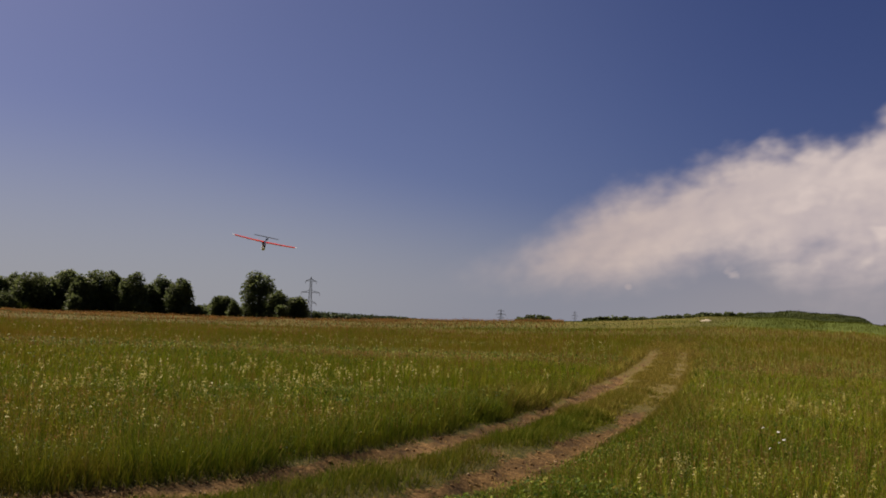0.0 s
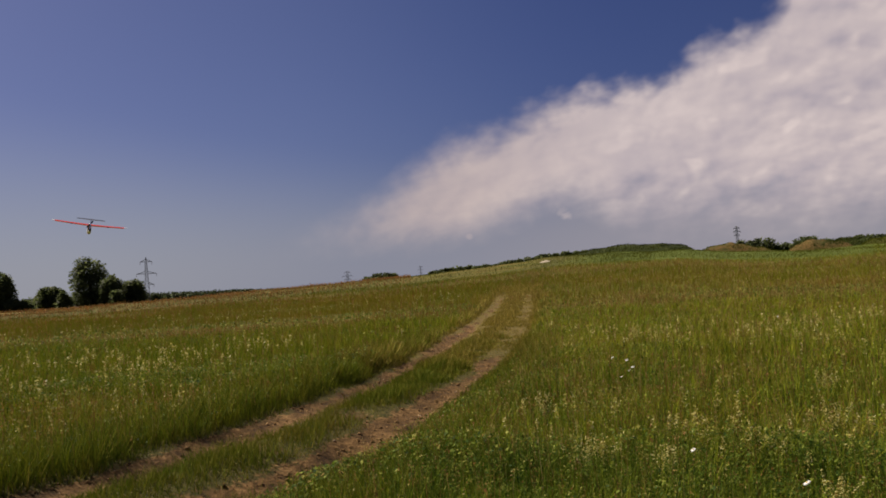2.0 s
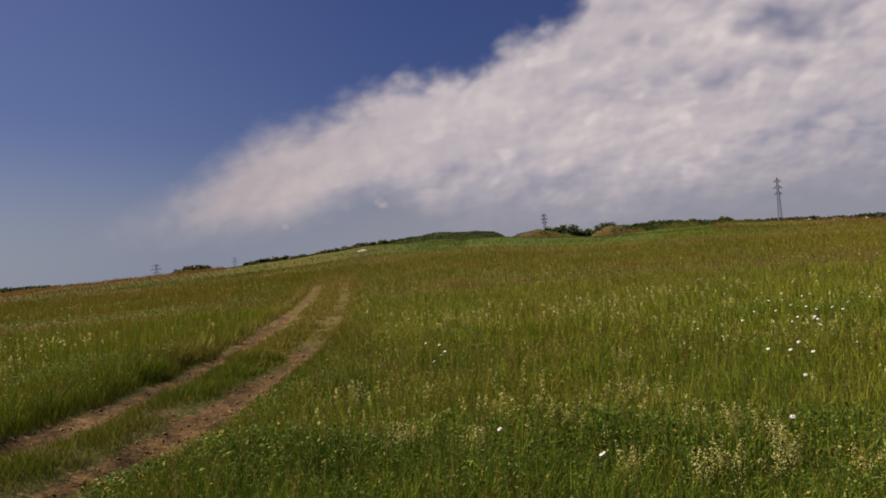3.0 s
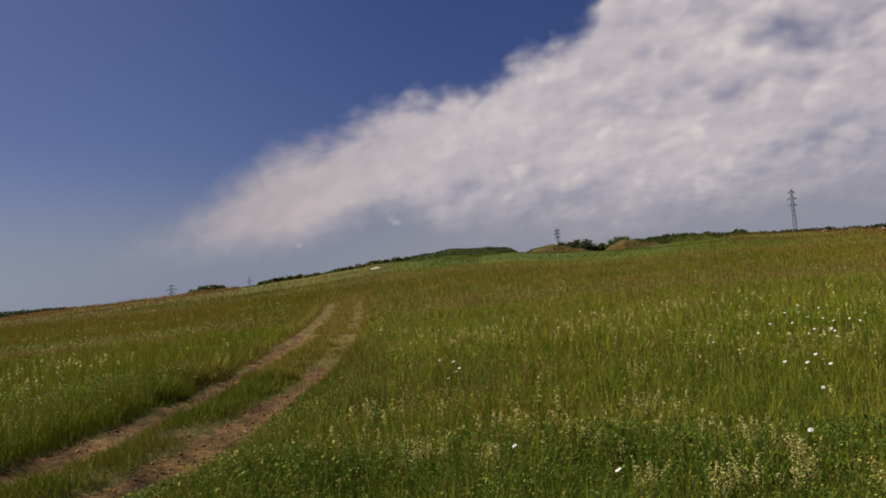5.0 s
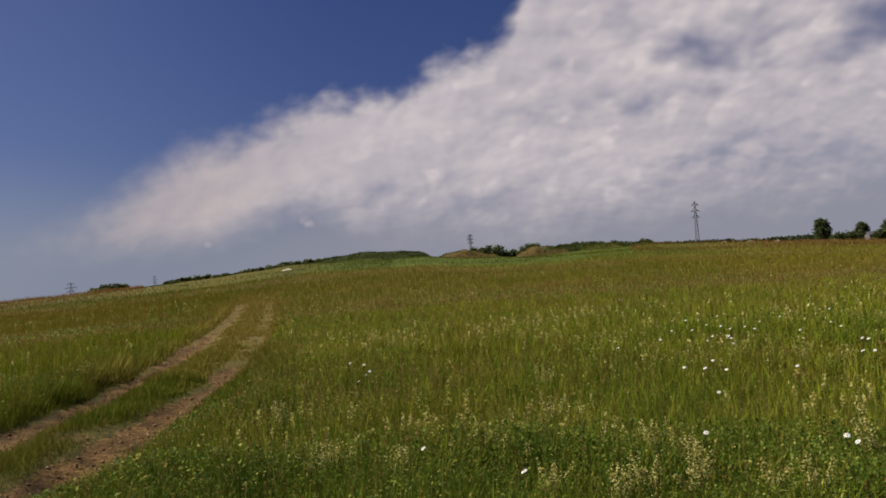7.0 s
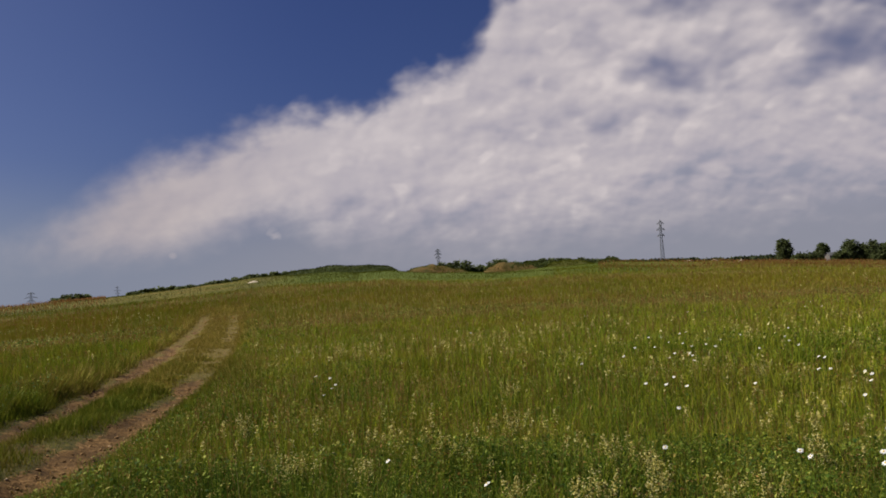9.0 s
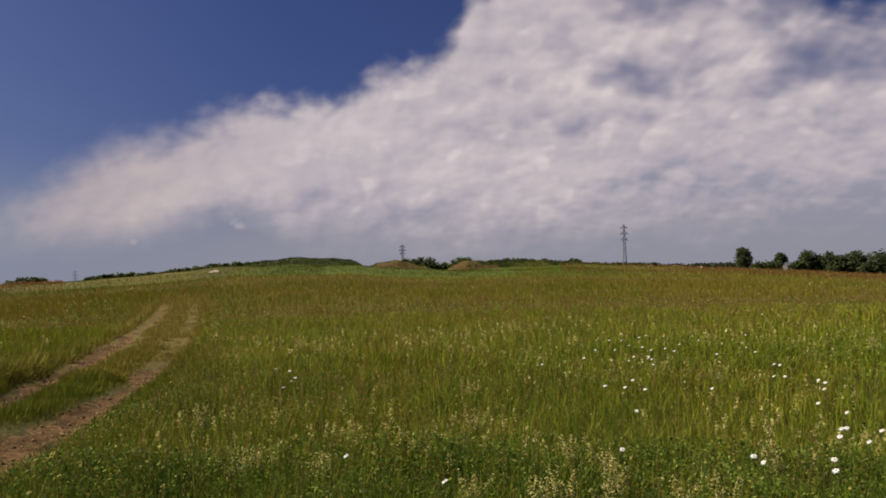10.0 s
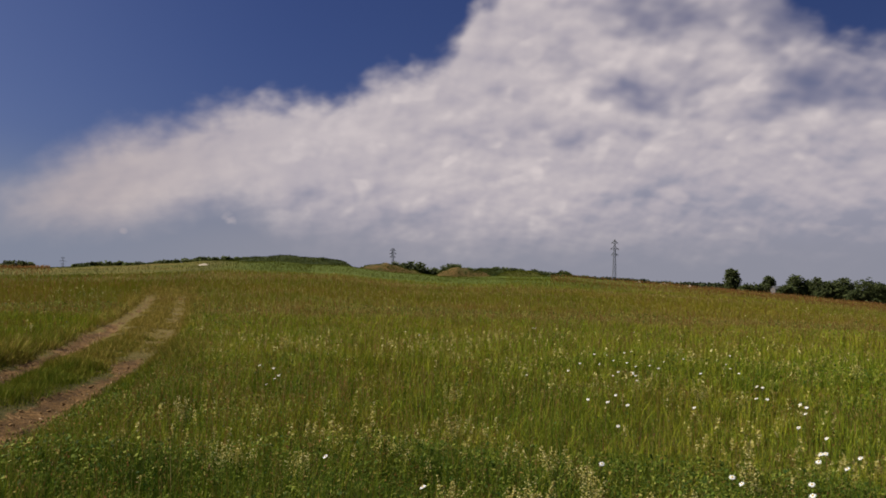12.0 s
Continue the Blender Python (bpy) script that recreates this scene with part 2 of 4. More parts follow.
SEED = plant("seed_heads", [(0.0, (0.17, 0.075, 0.028)), (0.35, (0.25, 0.13, 0.045)), (0.6, (0.33, 0.24, 0.07)), (0.9, (0.38, 0.33, 0.09)), (1.0, (0.46, 0.40, 0.16))], None, 0, 1, 0.45)
RUST = plant("rusty_seed_heads", [(0.0, (0.16, 0.062, 0.021)), (0.5, (0.25, 0.112, 0.037)), (0.85, (0.33, 0.19, 0.055)), (1.0, (0.42, 0.32, 0.11))], None, 0, 1, 0.4)
CREAM = plant("cream_blossom", [(0.0, (0.33, 0.28, 0.04)), (0.6, (0.54, 0.47, 0.14)), (1.0, (0.70, 0.63, 0.31))], None, 0, 1, 0.3)
STEM = plant("green_stem", [(0.0, (0.05, 0.09, 0.015)), (1.0, (0.10, 0.15, 0.03))], None, 0, 1, 0.2)
PETAL = plant("white_petal", [(0.0, (0.74, 0.74, 0.70)), (1.0, (0.84, 0.83, 0.80))], None, 0, 1, 0.25)
YELLOW = plain("yellow_disc", (0.55, 0.33, 0.02), (0.72, 0.48, 0.04), 400, 0.8, bump=0.3)
WOODS = plant("woodland", [(0.0, (0.045, 0.062, 0.03)), (0.5, (0.06, 0.078, 0.036)), (1.0, (0.08, 0.095, 0.042))], None, 0, 1, 0.3, 0.8, 0.05)
LEAF = plant("tree_leaf", [(0.0, (0.055, 0.075, 0.03)), (0.5, (0.08, 0.10, 0.039)), (1.0, (0.115, 0.13, 0.05))],
             [(0.35, (0.07, 0.10, 0.036)), (0.65, (0.15, 0.165, 0.055))], 0.35, 0.25, 0.6)
BUSH_LEAF = plant("bush_leaf", [(0.0, (0.06, 0.085, 0.014)), (0.5, (0.11, 0.14, 0.024)), (1.0, (0.18, 0.20, 0.04))],
                  [(0.35, (0.06, 0.09, 0.014)), (0.65, (0.15, 0.155, 0.028))], 0.35, 0.2, 0.4)
BARK = plain("bark", (0.05, 0.038, 0.028), (0.13, 0.10, 0.075), 6, 0.9, bump=0.6)
STEEL = plain("galvanised_steel", (0.11, 0.115, 0.13), (0.19, 0.195, 0.21), 3, 0.65, 0.2)
PORCELAIN = plain("brown_porcelain", (0.10, 0.05, 0.035), (0.16, 0.08, 0.05), 10, 0.3)


def ground_material():
    m, k = material("meadow_soil")
    geo = k.add("NewGeometry").outputs["Position"]
    bare = k.add("Attribute", attribute_name="bare").outputs["Fac"]
    mound = k.add("Attribute", attribute_name="mound").outputs["Fac"]
    n1 = k.noise(geo, 0.11, 4.0, 0.6)
    n2 = k.noise(geo, 1.7, 5.0, 0.65)
    n3 = k.noise(geo, 14.0, 5.0, 0.7)
    turf = k.ramp(k.math("ADD", k.math("MULTIPLY", n1, 0.5), k.math("MULTIPLY", n2, 0.5)),
                  [(0.36, (0.05, 0.06, 0.008)), (0.5, (0.095, 0.088, 0.013)), (0.62, (0.15, 0.095, 0.026))])
    lush = k.ramp(n2, [(0.35, (0.05, 0.075, 0.010)), (0.65, (0.10, 0.12, 0.018))])
    turf = k.mix(mound, turf, lush)
    worn = k.add("Attribute", attribute_name="worn").outputs["Fac"]
    trodden = k.ramp(n3, [(0.35, (0.03, 0.03, 0.006)), (0.55, (0.065, 0.055, 0.012)), (0.7, (0.12, 0.085, 0.022))])
    turf = k.mix(worn, turf, trodden)
    swath = k.ramp(n3, [(0.35, (0.07, 0.055, 0.012)), (0.55, (0.125, 0.092, 0.022)), (0.7, (0.20, 0.135, 0.045))])
    turf = k.mix(k.add("Attribute", attribute_name="dry").outputs["Fac"], turf, swath)
    soil = k.ramp(k.math("ADD", k.math("MULTIPLY", n2, 0.5), k.math("MULTIPLY", n3, 0.5)),
                  [(0.36, (0.020, 0.010, 0.004)), (0.45, (0.064, 0.034, 0.010)), (0.54, (0.124, 0.068, 0.023)), (0.65, (0.25, 0.145, 0.058))])
    edge = k.step(k.math("ADD", bare, k.math("MULTIPLY", k.math("SUBTRACT", n3, 0.5), 0.9)), 0.17, 0.42)
    colour = k.mix(edge, turf, soil)
    height = k.math("ADD", k.math("MULTIPLY", n3, 0.4), n2)
    finish(k, principled(k, colour, 0.95, 0.0, 0.1, height, 1.0, 0.08))
    return m


SOIL = ground_material()

# ---- helpers for building ----


def mesh_object(name, verts, faces, mat, parent=None):
    me = bpy.data.meshes.new(name)
    me.from_pydata(verts, [], faces)
    me.materials.append(mat)
    ob = new(name, me)
    ob.parent = parent
    return ob


def fast_mesh(name, co, tris, mat, smooth=False):
    """A mesh of triangles from numpy arrays."""
    me = bpy.data.meshes.new(name)
    me.vertices.add(len(co))
    me.vertices.foreach_set("co", np.ascontiguousarray(co, np.float32).ravel())
    me.loops.add(tris.size)
    me.loops.foreach_set("vertex_index", np.ascontiguousarray(tris, np.int32).ravel())
    me.polygons.add(len(tris))
    me.polygons.foreach_set("loop_start", np.arange(0, tris.size, 3, dtype=np.int32))
    me.update(calc_edges=True)
    me.materials.append(mat)
    if smooth:
        me.polygons.foreach_set("use_smooth", np.ones(len(tris), bool))
    return new(name, me)


def part(name, bm, mat, parent, label="", smooth=False):
    me = bpy.data.meshes.new(name)
    bm.to_mesh(me)
    bm.free()
    me.materials.append(mat)
    if smooth:
        for f in me.polygons:
            f.use_smooth = True
    ob = new(name, me)
    ob.parent = parent
    if label:
        ob["label"] = label
    return ob


def add_strut(bm, a, b, w, d=None):
    """A square bar from a to b."""
    a, b = Vector(a), Vector(b)
    m = Matrix.Translation((a + b) / 2) @ (b - a).to_track_quat("Z", "Y").to_matrix().to_4x4() @ Matrix.Diagonal((w, d or w, (b - a).length, 1))
    bmesh.ops.create_cube(bm, size=1, matrix=m)


def loft(bm, rings, cap=True):
    """Skin over closed rings of equal count."""
    vs = [[bm.verts.new(p) for p in ring] for ring in rings]
    n = len(rings[0])
    for r0, r1 in zip(vs, vs[1:]):
        for i in range(n):
            bm.faces.new((r0[i], r0[(i + 1) % n], r1[(i + 1) % n], r1[i]))
    if cap:
        bm.faces.new(vs[0][::-1])
        bm.faces.new(vs[-1])
    bmesh.ops.recalc_face_normals(bm, faces=bm.faces)


def smoothstep(x, a, b):
    t = np.clip((np.asarray(x, float) - a) / (b - a), 0, 1)
    return t * t * (3 - 2 * t)


def wave(x, y, f, seed):
    """Cheap smooth noise, about -1 to 1, for arrays."""
    r = np.random.RandomState(seed)
    s = 0
    for _ in range(7):
        a, p, g = r.uniform(0, 6.283), r.uniform(0, 6.283), f * r.uniform(0.6, 1.7)
        s = s + np.sin((x * np.cos(a) + y * np.sin(a)) * g + p + 1.3 * np.sin((y * np.cos(a) - x * np.sin(a)) * g * 0.7 + p))
    return s / 3.5


# ---- the lie of the land ----
# angle at which the ground meets the sky, by bearing
SKYLINE = [(-180, -0.3), (-60, -0.9), (-45, -0.85), (-33.5, -0.68), (-28, -0.22), (-24.5, 0.05), (-21, 0.25), (-16.5, 0.4), (-14, 0.6), (-12, 0.62), (-9.8, 0.62),
           (-8.5, 0.6), (-6.5, 0.58), (-4.6, 0.65), (-3.6, 0.72), (-2.0, 0.8), (-0.9, 0.92), (-0.1, 1.02), (0.5, 1.1), (1.2, 1.15), (4, 1.18), (6, 1.18), (8, 1.2), (9.5, 1.15),
           (12.2, 0.95), (15.8, 0.72), (18.7, 0.56), (22, 0.4), (26, 0.24), (30, 0.1), (36, -0.08), (41, -0.16), (55, -0.2), (90, -0.3), (180, -0.3)]
SKY_AZ = np.array([a for a, _ in SKYLINE], float)
SKY_EL = np.array([e for _, e in SKYLINE], float)
# the middle of the cart track
TRACK = np.array([(-34, -7), (-20, -2.8), (-11, 0.9), (-7.4, 2.9), (-5.5, 4.35), (-4.75, 5.8), (-4.55, 7.6), (-4.5, 10), (-4.58, 12.5), (-4.8, 15), (-5.25, 18.5),
                  (-6.6, 27), (-8.8, 39.5), (-11.9, 56), (-15.5, 80), (-18.5, 108), (-20, 135)], float)


def spline(points, n):
    """Catmull-Rom through the points."""
    p = np.vstack([2 * points[0] - points[1], points, 2 * points[-1] - points[-2]])
    out = []
    for i in range(1, len(p) - 2):
        t = np.linspace(0, 1, n, endpoint=False)[:, None]
        out.append(0.5 * (2 * p[i] + (p[i + 1] - p[i - 1]) * t + (2 * p[i - 1] - 5 * p[i] + 4 * p[i + 1] - p[i + 2]) * t * t
                          + (3 * p[i] - p[i - 1] - 3 * p[i + 1] + p[i + 2]) * t ** 3))
    return np.vstack(out + [points[-1:]])


TRACK_LINE = spline(TRACK, 12)


def off_track(x, y):
    """Signed distance from the track's middle (plus: to its right), for arrays."""
    x, y = np.asarray(x, float), np.asarray(y, float)
    best, sign = np.full(x.shape, 1e9), np.ones(x.shape)
    for (ax, ay), (bx, by) in zip(TRACK_LINE, TRACK_LINE[1:]):
        ex, ey = bx - ax, by - ay
        t = np.clip(((x - ax) * ex + (y - ay) * ey) / (ex * ex + ey * ey), 0, 1)
        dx, dy = x - ax - t * ex, y - ay - t * ey
        d = np.hypot(dx, dy)
        near = d < best
        sign = np.where(near, np.where(ex * dy - ey * dx > 0, -1.0, 1.0), sign)
        best = np.minimum(best, d)
    return best * sign


def bareness(x, y, off=None):
    off = off_track(x, y) if off is None else off
    r = np.hypot(x, y)
    wob = 0.10 * wave(x, y, 0.9, 7) + 0.09 * wave(x, y, 2.1, 5) + 0.09 * wave(x, y, 6.0, 6)
    rut = np.exp(-(((np.abs(off + wob) - 0.83) / (0.27 + 0.11 * (1 - smoothstep(r, 8, 16)))) ** 2) * 1.3)
    thin = np.where(off > 0, 1 - 0.76 * smoothstep(r + 2.5 * wave(x, y, 0.8, 14), 11, 19), 1 - 0.62 * smoothstep(r, 20, 36)) - 0.22 * np.abs(wave(x, y, 1.5, 17)) * (off > 0)
    rut = rut * thin * (0.92 + 0.2 * wave(x, y, 0.9, 8) + 0.26 * wave(x, y, 4.0, 9))
    patch = np.exp(-(off / 0.75) ** 4) * np.clip(-0.05 + 0.45 * wave(x, y, 1.7, 15) + 0.3 * wave(x, y, 5.0, 16), 0, 0.6)
    return np.maximum(rut, patch * (1 - smoothstep(r, 14, 30))) * (1 - 0.8 * smoothstep(r, 46, 66))


def land(x, y, off=None):
    """Height of the ground, for arrays."""
    x, y = np.asarray(x, float), np.asarray(y, float)
    r = np.hypot(x, y)
    el = np.interp(np.degrees(np.arctan2(-x, y)), SKY_AZ, SKY_EL)
    el = el - 0.12 * smoothstep(r, 170, 500) - 0.1
    rise = smoothstep(r, 25, 150) * (EYE + np.maximum(r, 150) * np.tan(np.radians(el)))
    off = off_track(x, y) if off is None else off
    near = 1 - smoothstep(r, 60, 120)
    rough = near * (0.05 * wave(x, y, 0.35, 2) + 0.02 * wave(x, y, 1.6, 3))
    rut = -0.12 * bareness(x, y, off) + 0.03 * np.exp(-(off / 0.35) ** 2) * near
    return rise + rough + rut + smoothstep(r, 100, 140) * (1 - smoothstep(r, 200, 400)) * (0.22 * wave(x, y, 0.12, 11) + 0.14 * wave(x, y, 0.4, 12))


def build_ground():
    az = np.concatenate([np.arange(-180, -46, 6), np.arange(-46, -36, 1.0), np.arange(-36, 60, 0.33), np.arange(60, 70, 1.0), np.arange(70, 180, 6)])
    r = np.concatenate([[0.03, 0.6, 1.2, 1.8], np.geomspace(2.4, 4500, 310)])
    A, R = np.meshgrid(np.radians(az), r)
    x, y = -np.sin(A) * R, np.cos(A) * R - 0.9
    off = off_track(x.ravel(), y.ravel())
    z = land(x.ravel(), y.ravel(), off)
    co = np.stack([x.ravel(), y.ravel(), z], 1)
    na, nr = len(az), len(r)
    i, j = np.meshgrid(np.arange(nr - 1), np.arange(na), indexing="ij")
    a, b = i * na + j, i * na + (j + 1) % na
    c, d = b + na, a + na
    tris = np.concatenate([np.stack([a.ravel(), d.ravel(), c.ravel()], 1), np.stack([a.ravel(), c.ravel(), b.ravel()], 1), [(0, q + 1, q) for q in range(1, na - 1)]])
    ob = fast_mesh("ground", co, tris[:, ::-1], SOIL, True)
    bare = ob.data.attributes.new("bare", "FLOAT", "POINT")
    bare.data.foreach_set("value", bareness(co[:, 0], co[:, 1], off).astype(np.float32))
    rr = np.hypot(co[:, 0], co[:, 1])
    worn = ob.data.attributes.new("worn", "FLOAT", "POINT")
    worn.data.foreach_set("value", ((1 - smoothstep(np.abs(off), 1.2, 2.2)) * (1 - 0.6 * smoothstep(rr, 55, 75))).astype(np.float32))
    dry = ob.data.attributes.new("dry", "FLOAT", "POINT")
    dry.data.foreach_set("value", ((1 - smoothstep(np.abs(off), 1.0, 1.6)) * smoothstep(rr, 13, 24) * (1 - smoothstep(rr, 60, 75))).astype(np.float32))
    az_all = np.degrees(np.arctan2(-co[:, 0], co[:, 1]))
    mound = ob.data.attributes.new("mound", "FLOAT", "POINT")
    mound.data.foreach_set("value", (smoothstep(rr, 82, 98) * smoothstep(az_all, -22, -14) * (1 - smoothstep(az_all, 6, 11))).astype(np.float32))
    return tagged(ob, "wide summer meadow with a rutted dirt track and low grassy mounds", "ground", kind="structure")


ground = build_ground()
# ---- grasses ----
RNG = np.random.RandomState(7)
LEFT_AZ, RIGHT_AZ = 60.0, -38.0


def scatter(n, r0, r1, lo=RIGHT_AZ, hi=LEFT_AZ):
    a = np.radians(RNG.uniform(lo, hi, n))
    r = np.sqrt(RNG.uniform(r0 * r0, r1 * r1, n))
    return -np.sin(a) * r, np.cos(a) * r


def blades(x, y, z, h, w, lean, joints=2):
    """Tapering bent blades: joints 2 gives three triangles, 1 a single one."""
    n = len(x)
    turn, tip = RNG.uniform(0, 6.283, n), RNG.uniform(0, 6.283, n)
    sx, sy = np.cos(turn) * w / 2, np.sin(turn) * w / 2
    lx, ly = np.cos(tip) * lean, np.sin(tip) * lean
    z = z - 0.02
    if joints == 1:
        co = np.stack([np.stack([x - sx, y - sy, z], 1), np.stack([x + sx, y + sy, z], 1), np.stack([x + lx, y + ly, z + h], 1)], 1)
        return co.reshape(-1, 3), np.arange(3 * n).reshape(n, 3)
    mx, my, mz = x + lx * 0.35, y + ly * 0.35, z + h * 0.6
    co = np.stack([np.stack([x - sx, y - sy, z], 1), np.stack([x + sx, y + sy, z], 1),
                   np.stack([mx - sx * 0.8, my - sy * 0.8, mz], 1), np.stack([mx + sx * 0.8, my + sy * 0.8, mz], 1),
                   np.stack([x + lx, y + ly, z + h], 1)], 1)
    k = np.arange(n)[:, None] * 5
    t = np.concatenate([k + [0, 1, 3], k + [0, 3, 2], k + [2, 3, 4]])
    return co.reshape(-1, 3), t


def join(pieces):
    cos, ts, base = [], [], 0
    for co, t in pieces:
        cos.append(co)
        ts.append(t + base)
        base += len(co)
    return np.concatenate(cos), np.concatenate(ts)


def grass_height(x, y, off):
    """How tall the sward stands."""
    a = np.abs(off)
    fade = smoothstep(np.hypot(x, y), 50, 66)
    tall = (0.31 + 0.06 * wave(x, y, 0.22, 21) + 0.04 * wave(x, y, 0.9, 22)) * (1 + 0.22 * wave(x, y, 2.8, 24))
    reach = 2.4 - 0.7 * smoothstep(np.hypot(x, y), 10, 20)
    edge = np.where(off > 0, 0.38 + 0.62 * smoothstep(a, 1.1, reach), 0.16 + 0.94 * smoothstep(a + 0.12 * wave(x, y, 2.5, 26), 1.08, 1.55))
    middle = np.maximum((0.14 + 0.08 * wave(x, y, 1.8, 23) + 0.05 * wave(x, y, 4.5, 25)) * np.exp(-(off / 0.6) ** 4), 0.03)
    r = np.hypot(x, y)
    middle = middle * (1 - 0.4 * smoothstep(r, 14, 24)) + np.where(off > 0, 0.055 * smoothstep(r, 13, 24), 0.02 * smoothstep(r, 26, 38)) * (0.8 + 0.6 * wave(x, y, 1.9, 27))
    worn = np.where(a < 1.1, middle, np.maximum(tall * edge, 0.06))
    return worn * (1 - fade) + tall * fade


def sward(name, n, r0, r1, width, joints, label, mat=None, lo=RIGHT_AZ, hi=LEFT_AZ, blend=0.0):
    """blend: degrees over which the stand thins out at both ends of its arc."""
    x, y = scatter(n, r0, r1, lo, hi)
    if blend:
        at = np.degrees(np.arctan2(-x, y)) + 1.5 * wave(x, y, 0.08, 36)
        ok = (RNG.uniform(0, 1, n) < smoothstep(at, lo, lo + blend) * (1 - smoothstep(at, hi - blend, hi))) & (np.hypot(x, y) > r0 + 5 + 7 * wave(x, y, 0.07, 37))
        x, y = x[ok], y[ok]
        n = len(x)
    off = off_track(x, y)
    bare = bareness(x, y, off)
    ok = RNG.uniform(0.02, 0.42, n) > bare
    x, y, off = x[ok], y[ok], off[ok]
    r = np.hypot(x, y)
    h = grass_height(x, y, off) * RNG.uniform(0.55, 1.25, len(x)) * (1 - 0.35 * smoothstep(r, 85, 125))
    w = width * np.clip(r / r0 * 0.8, 0.6, 2.0) * RNG.uniform(0.6, 1.5, len(x))
    stay = (h > 0.05) | (RNG.uniform(0, 1, len(h)) < 0.55)
    x, y, off, r, h, w = x[stay], y[stay], off[stay], r[stay], h[stay], w[stay]
    short = (np.abs(off) < 1.25) & (r < 55)
    z = land(x, y, off)
    lean = h * RNG.uniform(0.05, 0.75, len(x)) ** 1.4
    co, t = blades(x[~short], y[~short], z[~short], h[~short], w[~short], lean[~short], joints)
    tagged(fast_mesh(name, co, t, mat or GRASS), label, "grass", kind="stuff")
    if short.any():
        co, t = blades(x[short], y[short], z[short], h[short], w[short], lean[short] * 1.3, joints)
        tagged(fast_mesh("track_grass", co, t, DRY if r0 > 15 else VERGE), "short worn grass between and beside the wheel ruts", "grass", kind="stuff")


TALL_GRASS = "tall green meadow grass in full summer growth"
RANK_SHADE_GRASS = "rank dark green grass with shade between blades in its tone"
# dark-toned blades mixed in to deepen the gaps of the near sward
sward("meadow_grass", 58000, 2.2, 7.5, 0.0026, 2, RANK_SHADE_GRASS, RANK_SHADE)
sward("meadow_grass", 22000, 2.2, 7.5, 0.0026, 2, TALL_GRASS)
sward("meadow_grass", 45000, 7.5, 16, 0.0052, 2, RANK_SHADE_GRASS, RANK_SHADE)
sward("meadow_grass", 76000, 7.5, 16, 0.0052, 2, TALL_GRASS)
sward("meadow_grass", 26000, 14, 34, 0.011, 1, RANK_SHADE_GRASS, RANK_SHADE, lo=18)
sward("meadow_grass", 135000, 16, 34, 0.0095, 2, TALL_GRASS)
FAR = "olive and rust-tinged meadow grass further off"
sward("meadow_grass", 250000, 34, 75, 0.015, 1, FAR, FAR_GRASS)
sward("meadow_grass", 70000, 75, 92, 0.024, 1, FAR, FAR_GRASS)
sward("mound_grass", 60000, 88, 180, 0.03, 1, "olive green grass over the low mounds", mat=LUSH, lo=-20, hi=12, blend=9)
sward("meadow_grass", 14000, 90, 180, 0.03, 1, FAR, FAR_GRASS, lo=3, hi=LEFT_AZ)
sward("meadow_grass", 24000, 84, 180, 0.03, 1, "green grass on the slope of the rise", LUSH, lo=3, hi=LEFT_AZ)
sward("meadow_grass", 46000, 84, 180, 0.03, 1, "dark green grass on the slope of the rise", BANK_GRASS, lo=3, hi=LEFT_AZ)
sward("meadow_grass", 45000, 90, 180, 0.03, 1, FAR, FAR_GRASS, lo=RIGHT_AZ, hi=-10)
sward("meadow_grass", 40000, 0.7, 16, 0.009, 1, TALL_GRASS, lo=LEFT_AZ - 4, hi=360 + RIGHT_AZ + 4)
sward("meadow_grass", 30000, 16, 45, 0.03, 1, TALL_GRASS, lo=LEFT_AZ - 2, hi=360 + RIGHT_AZ + 2)
sward("meadow_grass", 8000, 0.5, 2.3, 0.004, 2, TALL_GRASS)


def track_sward(n, y0, y1, width, mat=None):
    """Extra short blades on and beside the cart track."""
    line = TRACK_LINE[(TRACK_LINE[:, 1] > y0) & (TRACK_LINE[:, 1] < y1)]
    pick, f = RNG.randint(0, len(line) - 1, n), RNG.uniform(0, 1, n)
    p = line[pick] + (line[pick + 1] - line[pick]) * f[:, None]
    x, y = p[:, 0] + RNG.uniform(-3.0, 3.4, n), p[:, 1] + RNG.uniform(-0.4, 0.4, n)
    off = off_track(x, y)
    ok = (RNG.uniform(0.02, 0.42, n) > bareness(x, y, off)) & (np.abs(off) < np.where(np.hypot(x, y) > 20, 1.4, 2.0) + RNG.uniform(-0.3, 0.5, n))
    x, y, off = x[ok], y[ok], off[ok]
    h = grass_height(x, y, off) * RNG.uniform(0.45, 1.3, len(x))
    stay = (h > 0.05) | (RNG.uniform(0, 1, len(h)) < 0.5)
    x, y, off, h = x[stay], y[stay], off[stay], h[stay]
    co, t = blades(x, y, land(x, y, off), h, 1.25 * width * RNG.uniform(0.6, 1.5, len(x)), h * RNG.uniform(0.2, 0.9, len(x)), 1)
    tagged(fast_mesh("track_grass", co, t, mat or VERGE), "short worn grass between and beside the wheel ruts", "grass", kind="stuff")


track_sward(50000, 3, 13, 0.007)
track_sward(34000, 3, 16, 0.0075, RANK_SHADE)
track_sward(42000, 13, 23, 0.014)
track_sward(40000, 15, 34, 0.016, DRY)
track_sward(45000, 27, 62, 0.028, DRY)


